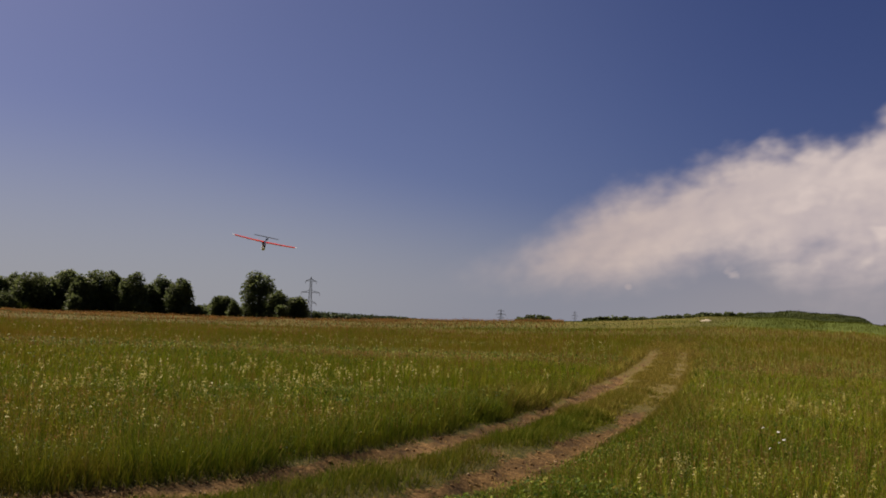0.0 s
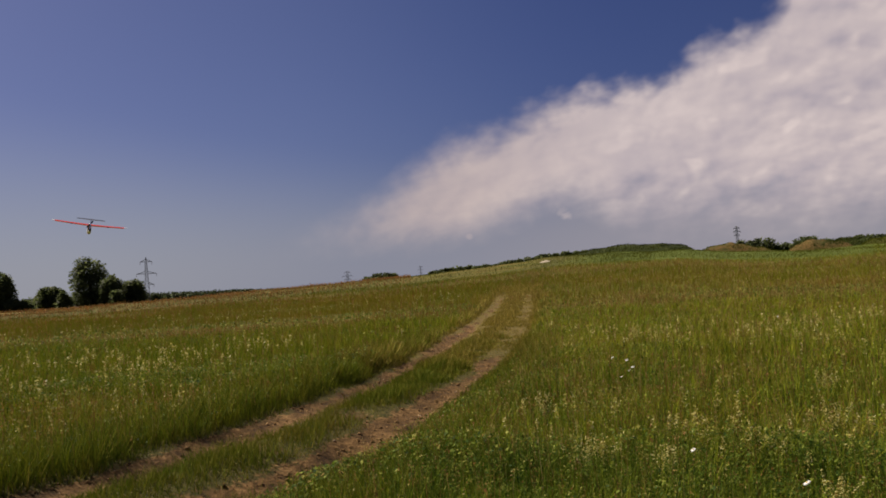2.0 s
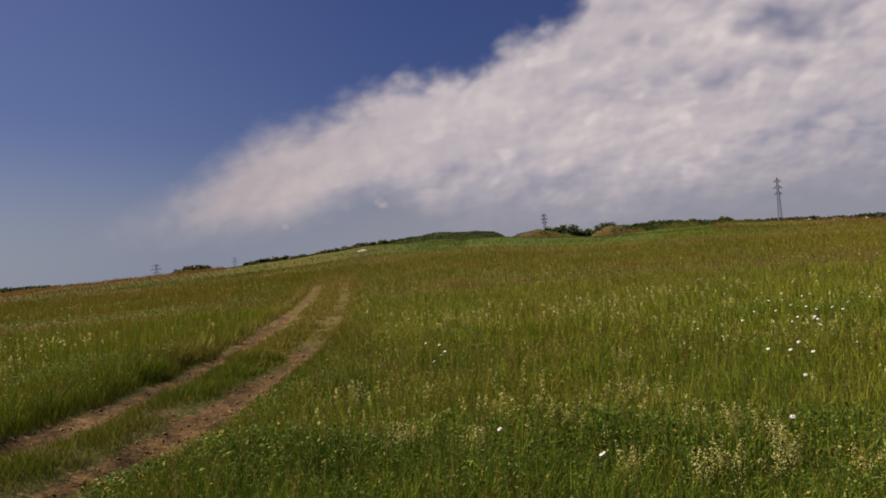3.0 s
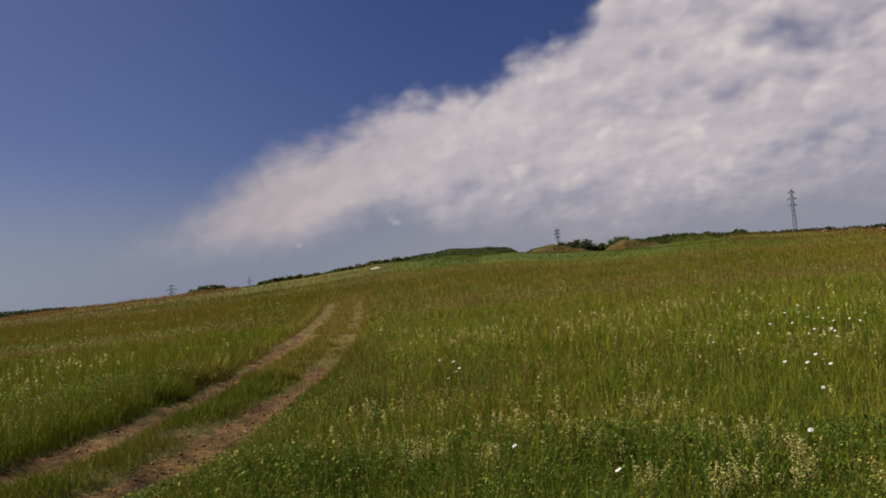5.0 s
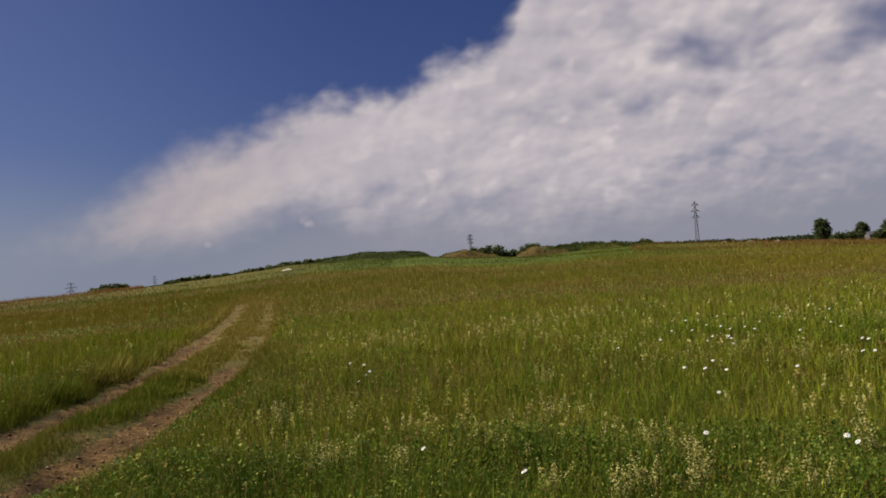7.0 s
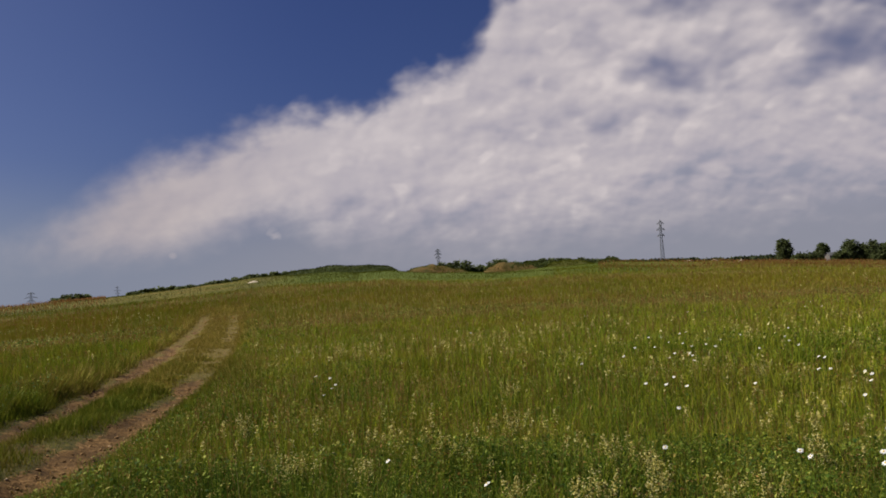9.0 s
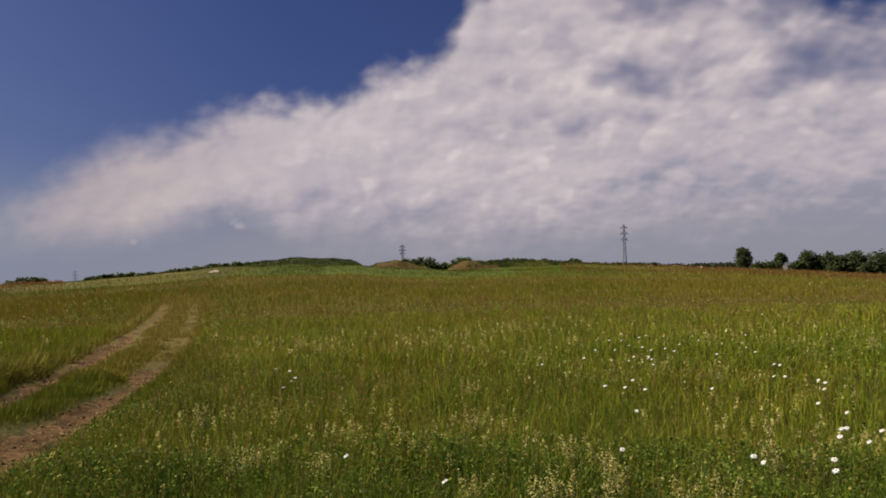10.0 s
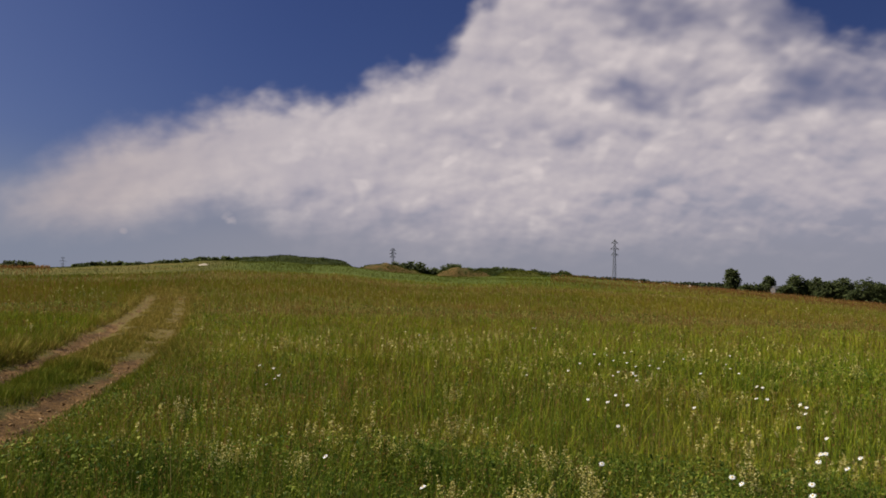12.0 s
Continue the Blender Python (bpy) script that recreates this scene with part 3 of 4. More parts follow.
def herbs(n, r0, r1, size, leaves):
    """Leafy upright sprigs of meadow herbs among the grass."""
    x, y = scatter(n, r0, r1)
    off = off_track(x, y)
    patch = wave(x, y, 0.45, 61) + 0.5 * wave(x, y, 1.6, 62)
    ok = (np.abs(off) > 1.5) & (RNG.uniform(-0.9, 1.0, n) < patch)
    x, y, off = x[ok], y[ok], off[ok]
    tall = grass_height(x, y, off) * RNG.uniform(0.5, 1.1, len(x))
    foot, tip = land(x, y, off), RNG.normal(0, 0.06, (len(x), 2))
    pick = np.repeat(np.arange(len(x)), leaves)
    m = len(pick)
    f = RNG.uniform(0.25, 1.0, m)
    c = np.stack([x[pick] + tip[pick, 0] * f, y[pick] + tip[pick, 1] * f, foot[pick] + tall[pick] * f], 1)
    s = size * np.maximum(1, np.hypot(c[:, 0], c[:, 1]) / r0 * 0.7) * RNG.uniform(0.5, 1.5, m) * (1.25 - 0.6 * f)
    a, b = RNG.uniform(0, 6.283, m), RNG.uniform(-0.1, 1.1, m)
    out = np.stack([np.cos(a) * np.cos(b), np.sin(a) * np.cos(b), np.sin(b)], 1) * s[:, None]
    side = np.stack([-np.sin(a), np.cos(a), RNG.uniform(-0.4, 0.4, m)], 1) * (s * 0.18)[:, None]
    droop = np.array([0, 0, -0.25]) * s[:, None]
    co = np.stack([c, c + out * 0.5 + side, c + out + droop, c + out * 0.5 - side], 1).reshape(-1, 3)
    k = np.arange(m)[:, None] * 4
    tagged(fast_mesh("meadow_herbs", co, np.concatenate([k + [0, 1, 2], k + [0, 2, 3]]), HERB), "leafy dark green herb sprigs mixed through the grass", "herbs", kind="stuff")


herbs(26000, 2.4, 7.0, 0.019, 14)


def flecks(n, r0, r1, size, label):
    """Loose small leaves of clover, yarrow and the like at all heights and angles."""
    x, y = scatter(n, r0, r1)
    off = off_track(x, y)
    patch = 0.7 * wave(x, y, 0.6, 63) + 0.6 * wave(x, y, 2.2, 64)
    ok = (np.abs(off) > 1.35) & (RNG.uniform(-1.5, 0.9, n) < patch)
    x, y, off, patch = x[ok], y[ok], off[ok], patch[ok]
    m = len(x)
    z = land(x, y, off) + grass_height(x, y, off) * RNG.uniform(0.35, 1.05, m) * (0.85 + 0.2 * patch)
    s = size * np.hypot(x, y) / r0 * RNG.uniform(0.5, 1.5, m)
    a, b = RNG.uniform(0, 6.283, m), RNG.uniform(-0.5, 1.2, m)
    out = np.stack([np.cos(a) * np.cos(b), np.sin(a) * np.cos(b), np.sin(b)], 1) * s[:, None]
    side = np.stack([-np.sin(a), np.cos(a), RNG.uniform(-0.6, 0.6, m)], 1) * (s * RNG.uniform(0.15, 0.4, m))[:, None]
    c = np.stack([x, y, z], 1)
    co = np.stack([c - out * 0.5, c + side, c + out * 0.5, c - side], 1).reshape(-1, 3)
    k = np.arange(m)[:, None] * 4
    tagged(fast_mesh("meadow_leaves", co, np.concatenate([k + [0, 1, 2], k + [0, 2, 3]]), FLECK), label, "herbs", kind="stuff")


flecks(110000, 2.4, 7.5, 0.011, "small mixed herb leaves filling the grass")
flecks(110000, 7.5, 17, 0.019, "small mixed herb leaves filling the grass")
flecks(80000, 17, 42, 0.036, "small mixed herb leaves in the meadow further off")
herbs(24000, 6.5, 12, 0.022, 9)
herbs(28000, 12, 26, 0.028, 6)


SPLIT = 11  # heading at which the rusty western grasses begin


def seed_heads(n, r0, r1, size, tufts, label, lo=RIGHT_AZ, hi=LEFT_AZ, mat=None):
    """Thin stalks that end in a loose rust-brown panicle."""
    x, y = scatter(n, r0, r1, lo - 7 * (lo == SPLIT), hi + 7 * (hi == SPLIT))
    side = smoothstep(np.degrees(np.arctan2(-x, y)) + 4 * wave(x, y, 0.2, 34), SPLIT - 6, SPLIT + 6)
    own = RNG.uniform(0, 1, n) < (side if lo == SPLIT else 1 - side if hi == SPLIT else 1)
    x, y = x[own], y[own]
    n = len(x)
    off = off_track(x, y)
    r = np.hypot(x, y)
    patch = wave(x, y, 0.13, 31) * 0.6 + wave(x, y, 0.5, 32) * 0.4
    ok = ((np.abs(off) > np.where(off > 0, 1.7, 1.4)) | (r > 45)) & (RNG.uniform(-1.3, 1.6, n) < patch + 0.5 * smoothstep(r, 14, 45)) & ((r < 86 + 6 * wave(x, y, 0.1, 33)) | (r0 > 90))
    x, y, off, r = x[ok], y[ok], off[ok], r[ok]
    m = len(x)
    z = land(x, y, off)
    h = np.maximum(grass_height(x, y, off) * RNG.uniform(0.95, 1.5, m), 0.15)
    a, lean = RNG.uniform(0, 6.283, m), h * RNG.uniform(0.02, 0.25, m)
    tx, ty, tz = x + np.cos(a) * lean, y + np.sin(a) * lean, z + h
    s = size * (1 + r / 14) * RNG.uniform(0.7, 1.4, m)
    sw = 0.0012 + 0.00022 * r
    stalk = np.stack([np.stack([x - sw, y, z], 1), np.stack([x + sw, y, z], 1), np.stack([tx, ty, tz], 1)], 1).reshape(-1, 3)
    pieces = [(stalk, np.arange(3 * m).reshape(m, 3))]
    long = np.minimum(h * 0.35, 0.12)
    for _ in range(tufts):
        f = RNG.uniform(0, 1, m)
        c = np.stack([tx - np.cos(a) * lean * f * 0.3, ty - np.sin(a) * lean * f * 0.3, tz - long * f], 1)
        c[:, :2] += RNG.normal(0, 1, (m, 2)) * (long * 0.13 * (0.4 + f))[:, None]
        d = RNG.normal(0, 1, (3, m, 3)) * (s * 0.3)[None, :, None]
        d[:, :, 2] *= 1.6
        pieces.append((np.stack([c + d[0], c + d[1], c + d[2]], 1).reshape(-1, 3), np.arange(3 * m).reshape(m, 3)))
    co, t = join(pieces)
    tagged(fast_mesh("grass_seed_heads", co, t, mat or SEED), label, "grass", kind="stuff")


HEADS, HAZE = "rust-brown seed heads standing above the meadow grass", "rust-brown haze of seed heads over the far meadow"
seed_heads(4500, 3, 12, 0.009, 6, HEADS)
seed_heads(9000, 3, 14, 0.008, 5, HEADS, mat=RUST)
seed_heads(20000, 10, 40, 0.0095, 4, HEADS, RIGHT_AZ, SPLIT)
seed_heads(13000, 9, 40, 0.0085, 4, HEADS, SPLIT, LEFT_AZ, RUST)
seed_heads(6000, 14, 45, 0.0085, 4, HEADS, RIGHT_AZ, SPLIT, RUST)
seed_heads(23000, 40, 92, 0.012, 2, HAZE, RIGHT_AZ, SPLIT)
seed_heads(11000, 40, 92, 0.012, 2, HAZE, SPLIT, LEFT_AZ, RUST)
seed_heads(20000, 92, 190, 0.0105, 2, HAZE, SPLIT + 8, LEFT_AZ, RUST)
seed_heads(16000, 92, 190, 0.0105, 2, HAZE, RIGHT_AZ, -13, RUST)


def blossom_spikes(n, r0, r1, size, dots, bias, label):
    """Upright sprays of tiny cream flowers on thin stems."""
    x, y = scatter(n, r0, r1)
    off = off_track(x, y)
    patch = wave(x, y, 0.30, 41) * 0.9 + wave(x, y, 0.9, 42) * 1.1 - 0.2
    left = smoothstep(-off, 1.5, 4.0)
    ok = (np.abs(off) > 1.7) & (RNG.uniform(-0.9, 1.9, n) < patch + bias + (0.5 - bias) * left)
    x, y, off = x[ok], y[ok], off[ok]
    m = len(x)
    z = land(x, y, off)
    h = grass_height(x, y, off) * RNG.uniform(0.85, 1.35, m)
    a, lean = RNG.uniform(0, 6.283, m), h * RNG.uniform(0.0, 0.25, m)
    tx, ty = x + np.cos(a) * lean, y + np.sin(a) * lean
    pieces = []
    grow = 1 + np.hypot(x, y) / 14
    for i in range(dots):
        f = 1 - 0.5 * RNG.uniform(0, 1, m) ** 1.3
        spread = 0.010 + 0.05 * (1.0 - f)
        px = x + (tx - x) * f + RNG.normal(0, 1, m) * spread * 0.6
        py = y + (ty - y) * f + RNG.normal(0, 1, m) * spread * 0.6
        pz = z + h * f
        s = size * grow * RNG.uniform(0.6, 1.4, m)
        d = RNG.normal(0, 1, (3, m, 3)) * (s / 1.6)[None, :, None]
        c = np.stack([px, py, pz], 1)
        pieces.append((np.stack([c + d[0], c + d[1], c + d[2]], 1).reshape(-1, 3), np.arange(3 * m).reshape(m, 3)))
    co, t = join(pieces)
    tagged(fast_mesh("blossom_sprays", co, t, CREAM), label, "wildflowers", kind="stuff")
    co, t = blades(x, y, z, h, np.full(m, 0.005) * grow, lean, 1)
    tagged(fast_mesh("blossom_stems", co, t, STEM), "thin green stems of the cream wildflowers", "wildflowers", kind="stuff")


blossom_spikes(1050, 3.0, 9, 0.0078, 44, 0.05, "cream bedstraw-like flower sprays among the grass")
blossom_spikes(1300, 4.5, 14, 0.0055, 12, 0.1, "small cream flower specks low in the grass")
blossom_spikes(3400, 9, 24, 0.0095, 18, -0.35, "cream bedstraw-like flower sprays among the grass")
blossom_spikes(2600, 24, 60, 0.0065, 7, -0.4, "scattered cream flower specks in the far meadow")



def clods():
    """Loose lumps of dried earth and small stones in the ruts."""
    n = 26000
    line = TRACK_LINE[(TRACK_LINE[:, 1] > 2.5) & (TRACK_LINE[:, 1] < 42)]
    step = np.hypot(*np.diff(line, axis=0).T)
    pick = RNG.choice(len(line) - 1, n, p=step / step.sum())
    p = line[pick] + (line[pick + 1] - line[pick]) * RNG.uniform(0, 1, n)[:, None]
    x, y = p[:, 0] + RNG.uniform(-1.7, 1.7, n), p[:, 1] + RNG.uniform(-0.2, 0.2, n)
    off = off_track(x, y)
    ok = bareness(x, y, off) > RNG.uniform(0.15, 0.8, n)
    x, y, off = x[ok], y[ok], off[ok]
    m = len(x)
    s = np.minimum(np.exp(RNG.normal(-4.55, 0.6, m)), 0.032)
    z = land(x, y, off) + s * 0.2
    oct_ = np.array([(1, 0, 0), (0, 1, 0), (-1, 0, 0), (0, -1, 0), (0, 0, 0.7), (0, 0, -0.6)], float)
    co = np.stack([x, y, z], 1)[:, None, :] + (oct_[None] + RNG.normal(0, 0.22, (m, 6, 3))) * s[:, None, None]
    k = np.arange(m)[:, None] * 6
    t = np.concatenate([k + f for f in ([0, 1, 4], [1, 2, 4], [2, 3, 4], [3, 0, 4], [1, 0, 5], [2, 1, 5], [3, 2, 5], [0, 3, 5])])
    tagged(fast_mesh("earth_clods", co.reshape(-1, 3), t, CLOD), "loose dry earth clods and small stones in the ruts", "clods", kind="stuff")


clods()

# ---- daisies ----
DAISIES = [(-1.35, 12.43), (-1.1, 12.02), (-0.95, 11.14), (-0.98, 10.8), (-1.02, 10.18), (-0.18, 6.03), (0.43, 5.14), (2.35, 7.36), (1.74, 5.78), (2.71, 8.92),
           (2.86, 8.69), (2.55, 9.1), (2.98, 9.48), (3.11, 12.2), (3.61, 13.4), (3.89, 13.29), (3.83, 12.11), (3.96, 11.87), (3.94, 11.65), (4.4, 13.02),
           (5.3, 16.03), (5.07, 15.67), (4.68, 13.19), (4.67, 12.73), (5.16, 13.85), (5.77, 14.49), (6.98, 15.31), (6.12, 13.58), (5.66, 12.11), (5.04, 12.01),
           (3.52, 8.55), (4.56, 9.32), (4.67, 9.24), (5.14, 10.48), (5.15, 10.35), (4.84, 8.85), (4.52, 8.18), (4.0, 7.34), (4.78, 8.61), (3.52, 6.14),
           (3.58, 6.15), (3.35, 5.86), (3.43, 5.64), (3.75, 6.0), (2.49, 5.37), (2.46, 5.2), (2.92, 5.17), (2.76, 4.89), (3.96, 6.81)]


def daisy(h):
    root = new("oxeye_daisy")
    bm = bmesh.new()
    rings = []
    for i in range(5):
        f = i / 4
        c = Vector((0.02 * f * f, 0.015 * f, h * f))
        rings.append([c + Vector((math.cos(a), math.sin(a), 0)) * 0.0022 for a in (0, 1.57, 3.14, 4.71)])
    loft(bm, rings)
    part("stem", bm, STEM, root)
    top = Vector((0.02, 0.015, h))
    tilt = Matrix.Translation(top) @ Matrix.Rotation(radians(22), 4, Vector((0.6, -0.8, 0)))
    bm = bmesh.new()
    for i in range(15):
        a = i / 15 * 6.283 + 0.1 * math.sin(i * 5)
        m = tilt @ Matrix.Rotation(a, 4, "Z") @ Matrix.Rotation(radians(6 + 7 * math.sin(i * 3.7)), 4, "Y")
        v = [bm.verts.new(m @ Vector(p)) for p in ((0.006, -0.0035, 0), (0.017, -0.0055, 0.001), (0.027, -0.002, 0), (0.027, 0.002, 0), (0.017, 0.0055, 0.001), (0.006, 0.0035, 0))]
        bm.faces.new(v)
    part("petals", bm, PETAL, root, "white ray petals")
    bm = bmesh.new()
    bmesh.ops.create_uvsphere(bm, u_segments=10, v_segments=6, radius=0.0085, matrix=tilt @ Matrix.Diagonal((1, 1, 0.55, 1)))
    part("flower_disc", bm, YELLOW, root, "yellow flower centre", True)
    return tagged(root, "white oxeye daisy with a yellow centre in the meadow", "flower", "oxeye daisies in the meadow")


def plant_daisies():
    first = daisy(0.42)
    rnd = random.Random(3)
    spots = DAISIES + [(10.75, 22.52), (12.06, 24.86), (11.19, 22.45), (7.83, 23.38), (3.58, 25.8), (1.6, 21.2), (4.62, 15.26)]
    while len(spots) < 70:
        a, r = rnd.uniform(-36, -8), math.sqrt(rnd.uniform(120, 700))
        x, y = polar(a, r)
        if wave(np.array([x]), np.array([y]), 0.35, 51)[0] > 0.1:
            spots.append((x, y))
    for i, (x, y) in enumerate(spots):
        z = float(land(np.array([x]), np.array([y]))[0])
        s = rnd.uniform(0.65, 0.85)
        up = min(1.15, max(0.75, (0.39 - z) / 0.42)) if i < len(DAISIES) else s * 1.05
        m = pose(x - 0.02, y - 0.015, z - 0.01, 0, 0, rnd.uniform(-40, 40)) @ Matrix.Diagonal((s, s, up, 1))
        if i == 0:
            first.matrix_basis = m
        else:
            ob = copy_thing(first, m)
            ob.scale = (s, s, up)


plant_daisies()

# ---- cream flowering plants close by ----
SPRAYS = [(0.32, 7.04), (0.42, 6.78), (-0.36, 6.08), (-1.02, 6.56), (-0.88, 6.84), (-1.63, 8.67), (-1.47, 19.05), (0.65, 5.67), (0.99, 5.21),
          (1.21, 5.44), (1.51, 5.36), (1.66, 5.67), (4.47, 10.62), (1.97, 5.2), (7.98, 12.83), (0.99, 8.05), (1.19, 10.41), (1.56, 6.34), (2.17, 5.13), (1.71, 6.25), (2.93, 5.91)]


def bedstraw(seed, h):
    rnd = random.Random(seed)
    root = new("bedstraw_plant")
    for i in range(9):
        stems, heads = bmesh.new(), bmesh.new()
        a, lean = rnd.uniform(0, 6.283), rnd.uniform(0.02, 0.16)
        hh = h * rnd.uniform(0.7, 1.05)
        foot = Vector((rnd.uniform(-0.03, 0.03), rnd.uniform(-0.03, 0.03), 0))
        tip = foot + Vector((math.cos(a) * lean, math.sin(a) * lean, hh))
        mid = foot.lerp(tip, 0.5) - Vector((math.cos(a), math.sin(a), 0)) * lean * 0.2
        add_strut(stems, foot, mid, 0.003)
        add_strut(stems, mid, tip, 0.0024)
        for j in range(7):
            z = hh * (0.12 + 0.11 * j)
            c = foot.lerp(tip, z / hh)
            for q in range(3):
                b = rnd.uniform(0, 6.283)
                v = Vector((math.cos(b), math.sin(b), 0.25))
                w = Vector((-math.sin(b), math.cos(b), 0)) * 0.003
                stems.faces.new([stems.verts.new(p) for p in (c, c + v * 0.012 + w, c + v * 0.026, c + v * 0.012 - w)])
        for j in range(38):
            f = 1 - 0.5 * rnd.random() ** 1.2
            c = mid.lerp(tip, (f - 0.5) * 2)
            spread = 0.006 + 0.035 * (1 - f)
            c = c + Vector((rnd.gauss(0, spread), rnd.gauss(0, spread), rnd.gauss(0, 0.008)))
            s = rnd.uniform(0.0045, 0.009)
            n = Vector((rnd.gauss(0, 0.6), rnd.gauss(0, 0.6), 1)).normalized()
            u = n.orthogonal().normalized() * s
            w = n.cross(u)
            top = heads.verts.new(c + n * s * 0.7)
            ring = [heads.verts.new(c + u * math.cos(k) + w * math.sin(k)) for k in (0, 1.57, 3.14, 4.71)]
            for k in range(4):
                heads.faces.new((ring[k], ring[(k + 1) % 4], top))
        stalk = part("stem", stems, STEM, root)
        tagged(part("blossom_spray", heads, CREAM, stalk, "cream blossom spray"), kind="stuff")
    return tagged(root, "bushy bedstraw plant with cream blossom sprays in the grass", "wildflower", "cream flowering plants")


def plant_bedstraw():
    kinds = [bedstraw(1, 0.42), bedstraw(2, 0.36), bedstraw(3, 0.46)]
    rnd = random.Random(8)
    for i, (x, y) in enumerate(SPRAYS):
        m = pose(x, y, float(land(np.array([x]), np.array([y]))[0]) - 0.01, 0, 0, rnd.uniform(0, 360))
        if i < 3:
            kinds[i].matrix_basis = m
        else:
            copy_thing(kinds[i % 3], m)


plant_bedstraw()

# ---- trees and bushes ----


def leaf_cloud(rnd, lobes, count, size):
    """Small leaf clumps near the skin of several lobes (centre, radii)."""
    vol = np.array([rx * ry * rz for _, (rx, ry, rz) in lobes]) ** 0.67
    pick = rnd.choice(len(lobes), count, p=vol / vol.sum())
    c = np.array([l[0] for l in lobes])[pick]
    rad = np.array([l[1] for l in lobes])[pick]
    d = rnd.normal(0, 1, (count, 3))
    d /= np.linalg.norm(d, axis=1)[:, None]
    shell = rnd.uniform(0.2, 1.12, count) ** 0.6
    p = c + d * rad * shell[:, None]
    s = size * rnd.uniform(0.6, 1.5, count)
    e = rnd.normal(0, 1, (4, count, 3)) * (s / 1.7)[None, :, None]
    e[:, :, 2] *= 0.7
    co = np.stack([p + e[0], p + e[1], p + e[2], p - (e[0] + e[1]) * 0.6], 1).reshape(-1, 3)
    k = np.arange(count)[:, None] * 4
    return co, np.concatenate([k + [0, 1, 2], k + [0, 3, 1]])


def tree(az, r, top_el, width, label, count=2600, leaf=None, name="broadleaf_tree", seed=0, low=0.1):
    """A tree whose crown reaches the angle top_el as seen from the track."""
    rnd = np.random.RandomState(100 + seed)
    x, y = polar(az, r)
    z = float(land(np.array([x]), np.array([y]))[0])
    h = max(1.5, EYE + r * math.tan(radians(top_el)) - z)
    root = new(name)
    root.location = (x, y, z)
    bm = bmesh.new()
    rings, tr = [], 0.022 * h
    for i in range(7):
        f = i / 6
        c = Vector((0.02 * h * math.sin(f * 3 + seed), 0.02 * h * math.cos(f * 2.3 + seed), h * 0.85 * f - 0.1))
        rr = tr * (1.25 - f) ** 1.2 + 0.02
        rings.append([c + Vector((math.cos(a), math.sin(a), 0)) * rr for a in np.linspace(0, 6.283, 9)[:-1]])
    loft(bm, rings)
    for i in range(9):
        a, f = rnd.uniform(0, 6.283), rnd.uniform(0.2, 0.75)
        s = Vector((0, 0, h * f))
        e = s + Vector((math.cos(a) * width * 0.36, math.sin(a) * width * 0.36, h * 0.16))
        mid = (s + e) / 2 + Vector((0, 0, -0.03 * h))
        up = (e - s).to_track_quat("Z", "Y").to_matrix()
        limb = []
        for c, q in ((s, 0.45), (mid, 0.3), (e, 0.1)):
            limb.append([c + up @ Vector((math.cos(b), math.sin(b), 0)) * tr * q for b in np.linspace(0, 6.283, 6)[:-1]])
        loft(bm, limb)
    part("trunk", bm, BARK, root)
    lobes = [((0, 0, h * (low + 0.95) / 2), (width * 0.42, width * 0.42, h * (0.94 - low) / 2)), ((0, 0, h * 0.22), (width * 0.5, width * 0.5, h * 0.24)),
             ((0, 0, h * 0.48), (width * 0.48, width * 0.48, h * 0.26)), ((0, 0, h * 0.7), (width * 0.4, width * 0.4, h * 0.24))]
    for i in range(15):
        a, f = rnd.uniform(0, 6.283), rnd.uniform(low, 0.93)
        belly = math.sin(math.pi * min(1, max(0.05, (f - low + 0.14) / (1.12 - low)))) ** 0.55
        q = width * 0.5 * belly * rnd.uniform(0.35, 0.78)
        rr = width * rnd.uniform(0.09, 0.19)
        lobes.append(((math.cos(a) * q, math.sin(a) * q, h * f), (rr, rr, rr * rnd.uniform(0.8, 1.35))))
    co, t = leaf_cloud(rnd, lobes, count, r * 0.0015)
    co[:, 2] = np.clip(co[:, 2], 0.05, None)
    crown = fast_mesh("crown", co, t, leaf or LEAF)
    crown.parent = root
    return tagged(root, label, "tree" if name.endswith("tree") else "bush")


DARK = "tall dark green broadleaf tree at the meadow's edge"
WEST = [(55.2, 1.5, 9, 0.1), (54.2, 1.75, 8, 0.0), (53.2, 2.1, 10, 0.02), (52.3, 1.85, 8, 0.0), (51.3, 2.36, 9, 0.05), (50.3, 1.9, 8, 0.0), (49.5, 2.46, 10, 0.05), (48.6, 2.24, 7, 0.05), (47.4, 2.26, 8, 0.05),
        (46.4, 1.6, 7, 0.0), (45.7, 2.08, 9, 0.03), (44.6, 1.98, 8, 0.03), (41.9, 1.18, 8, 0.0), (39.6, 2.85, 10.5, 0.05), (38.4, 1.6, 7, 0.02), (37.15, 1.3, 7, 0.02)]
for n, (az, top, width, low) in enumerate(WEST):
    group = tree(az - 0.3, 300 + 6 * math.sin(n * 2.1), top + 0.12, width * (1.3 if top > 2.8 else 1.28), DARK, 7000, seed=n, low=low)
    tagged(group, group="trees along the western edge")
for n, (az, top, width) in enumerate([(54.3, 0.9, 7), (53.4, 0.3, 6), (50.5, 0.9, 6), (46.5, 0.7, 6), (43.6, 0.55, 6), (43.0, 0.5, 6), (40.8, 0.75, 6), (40.9, 1.0, 4), (37.8, 0.9, 5)]):
    tagged(tree(az, 288, top, width, "low green bush in front of the tree row", 1100, BUSH_LEAF if n == 1 else LEAF, "bush", 40 + n, 0.0), group="bushes under the tree row")
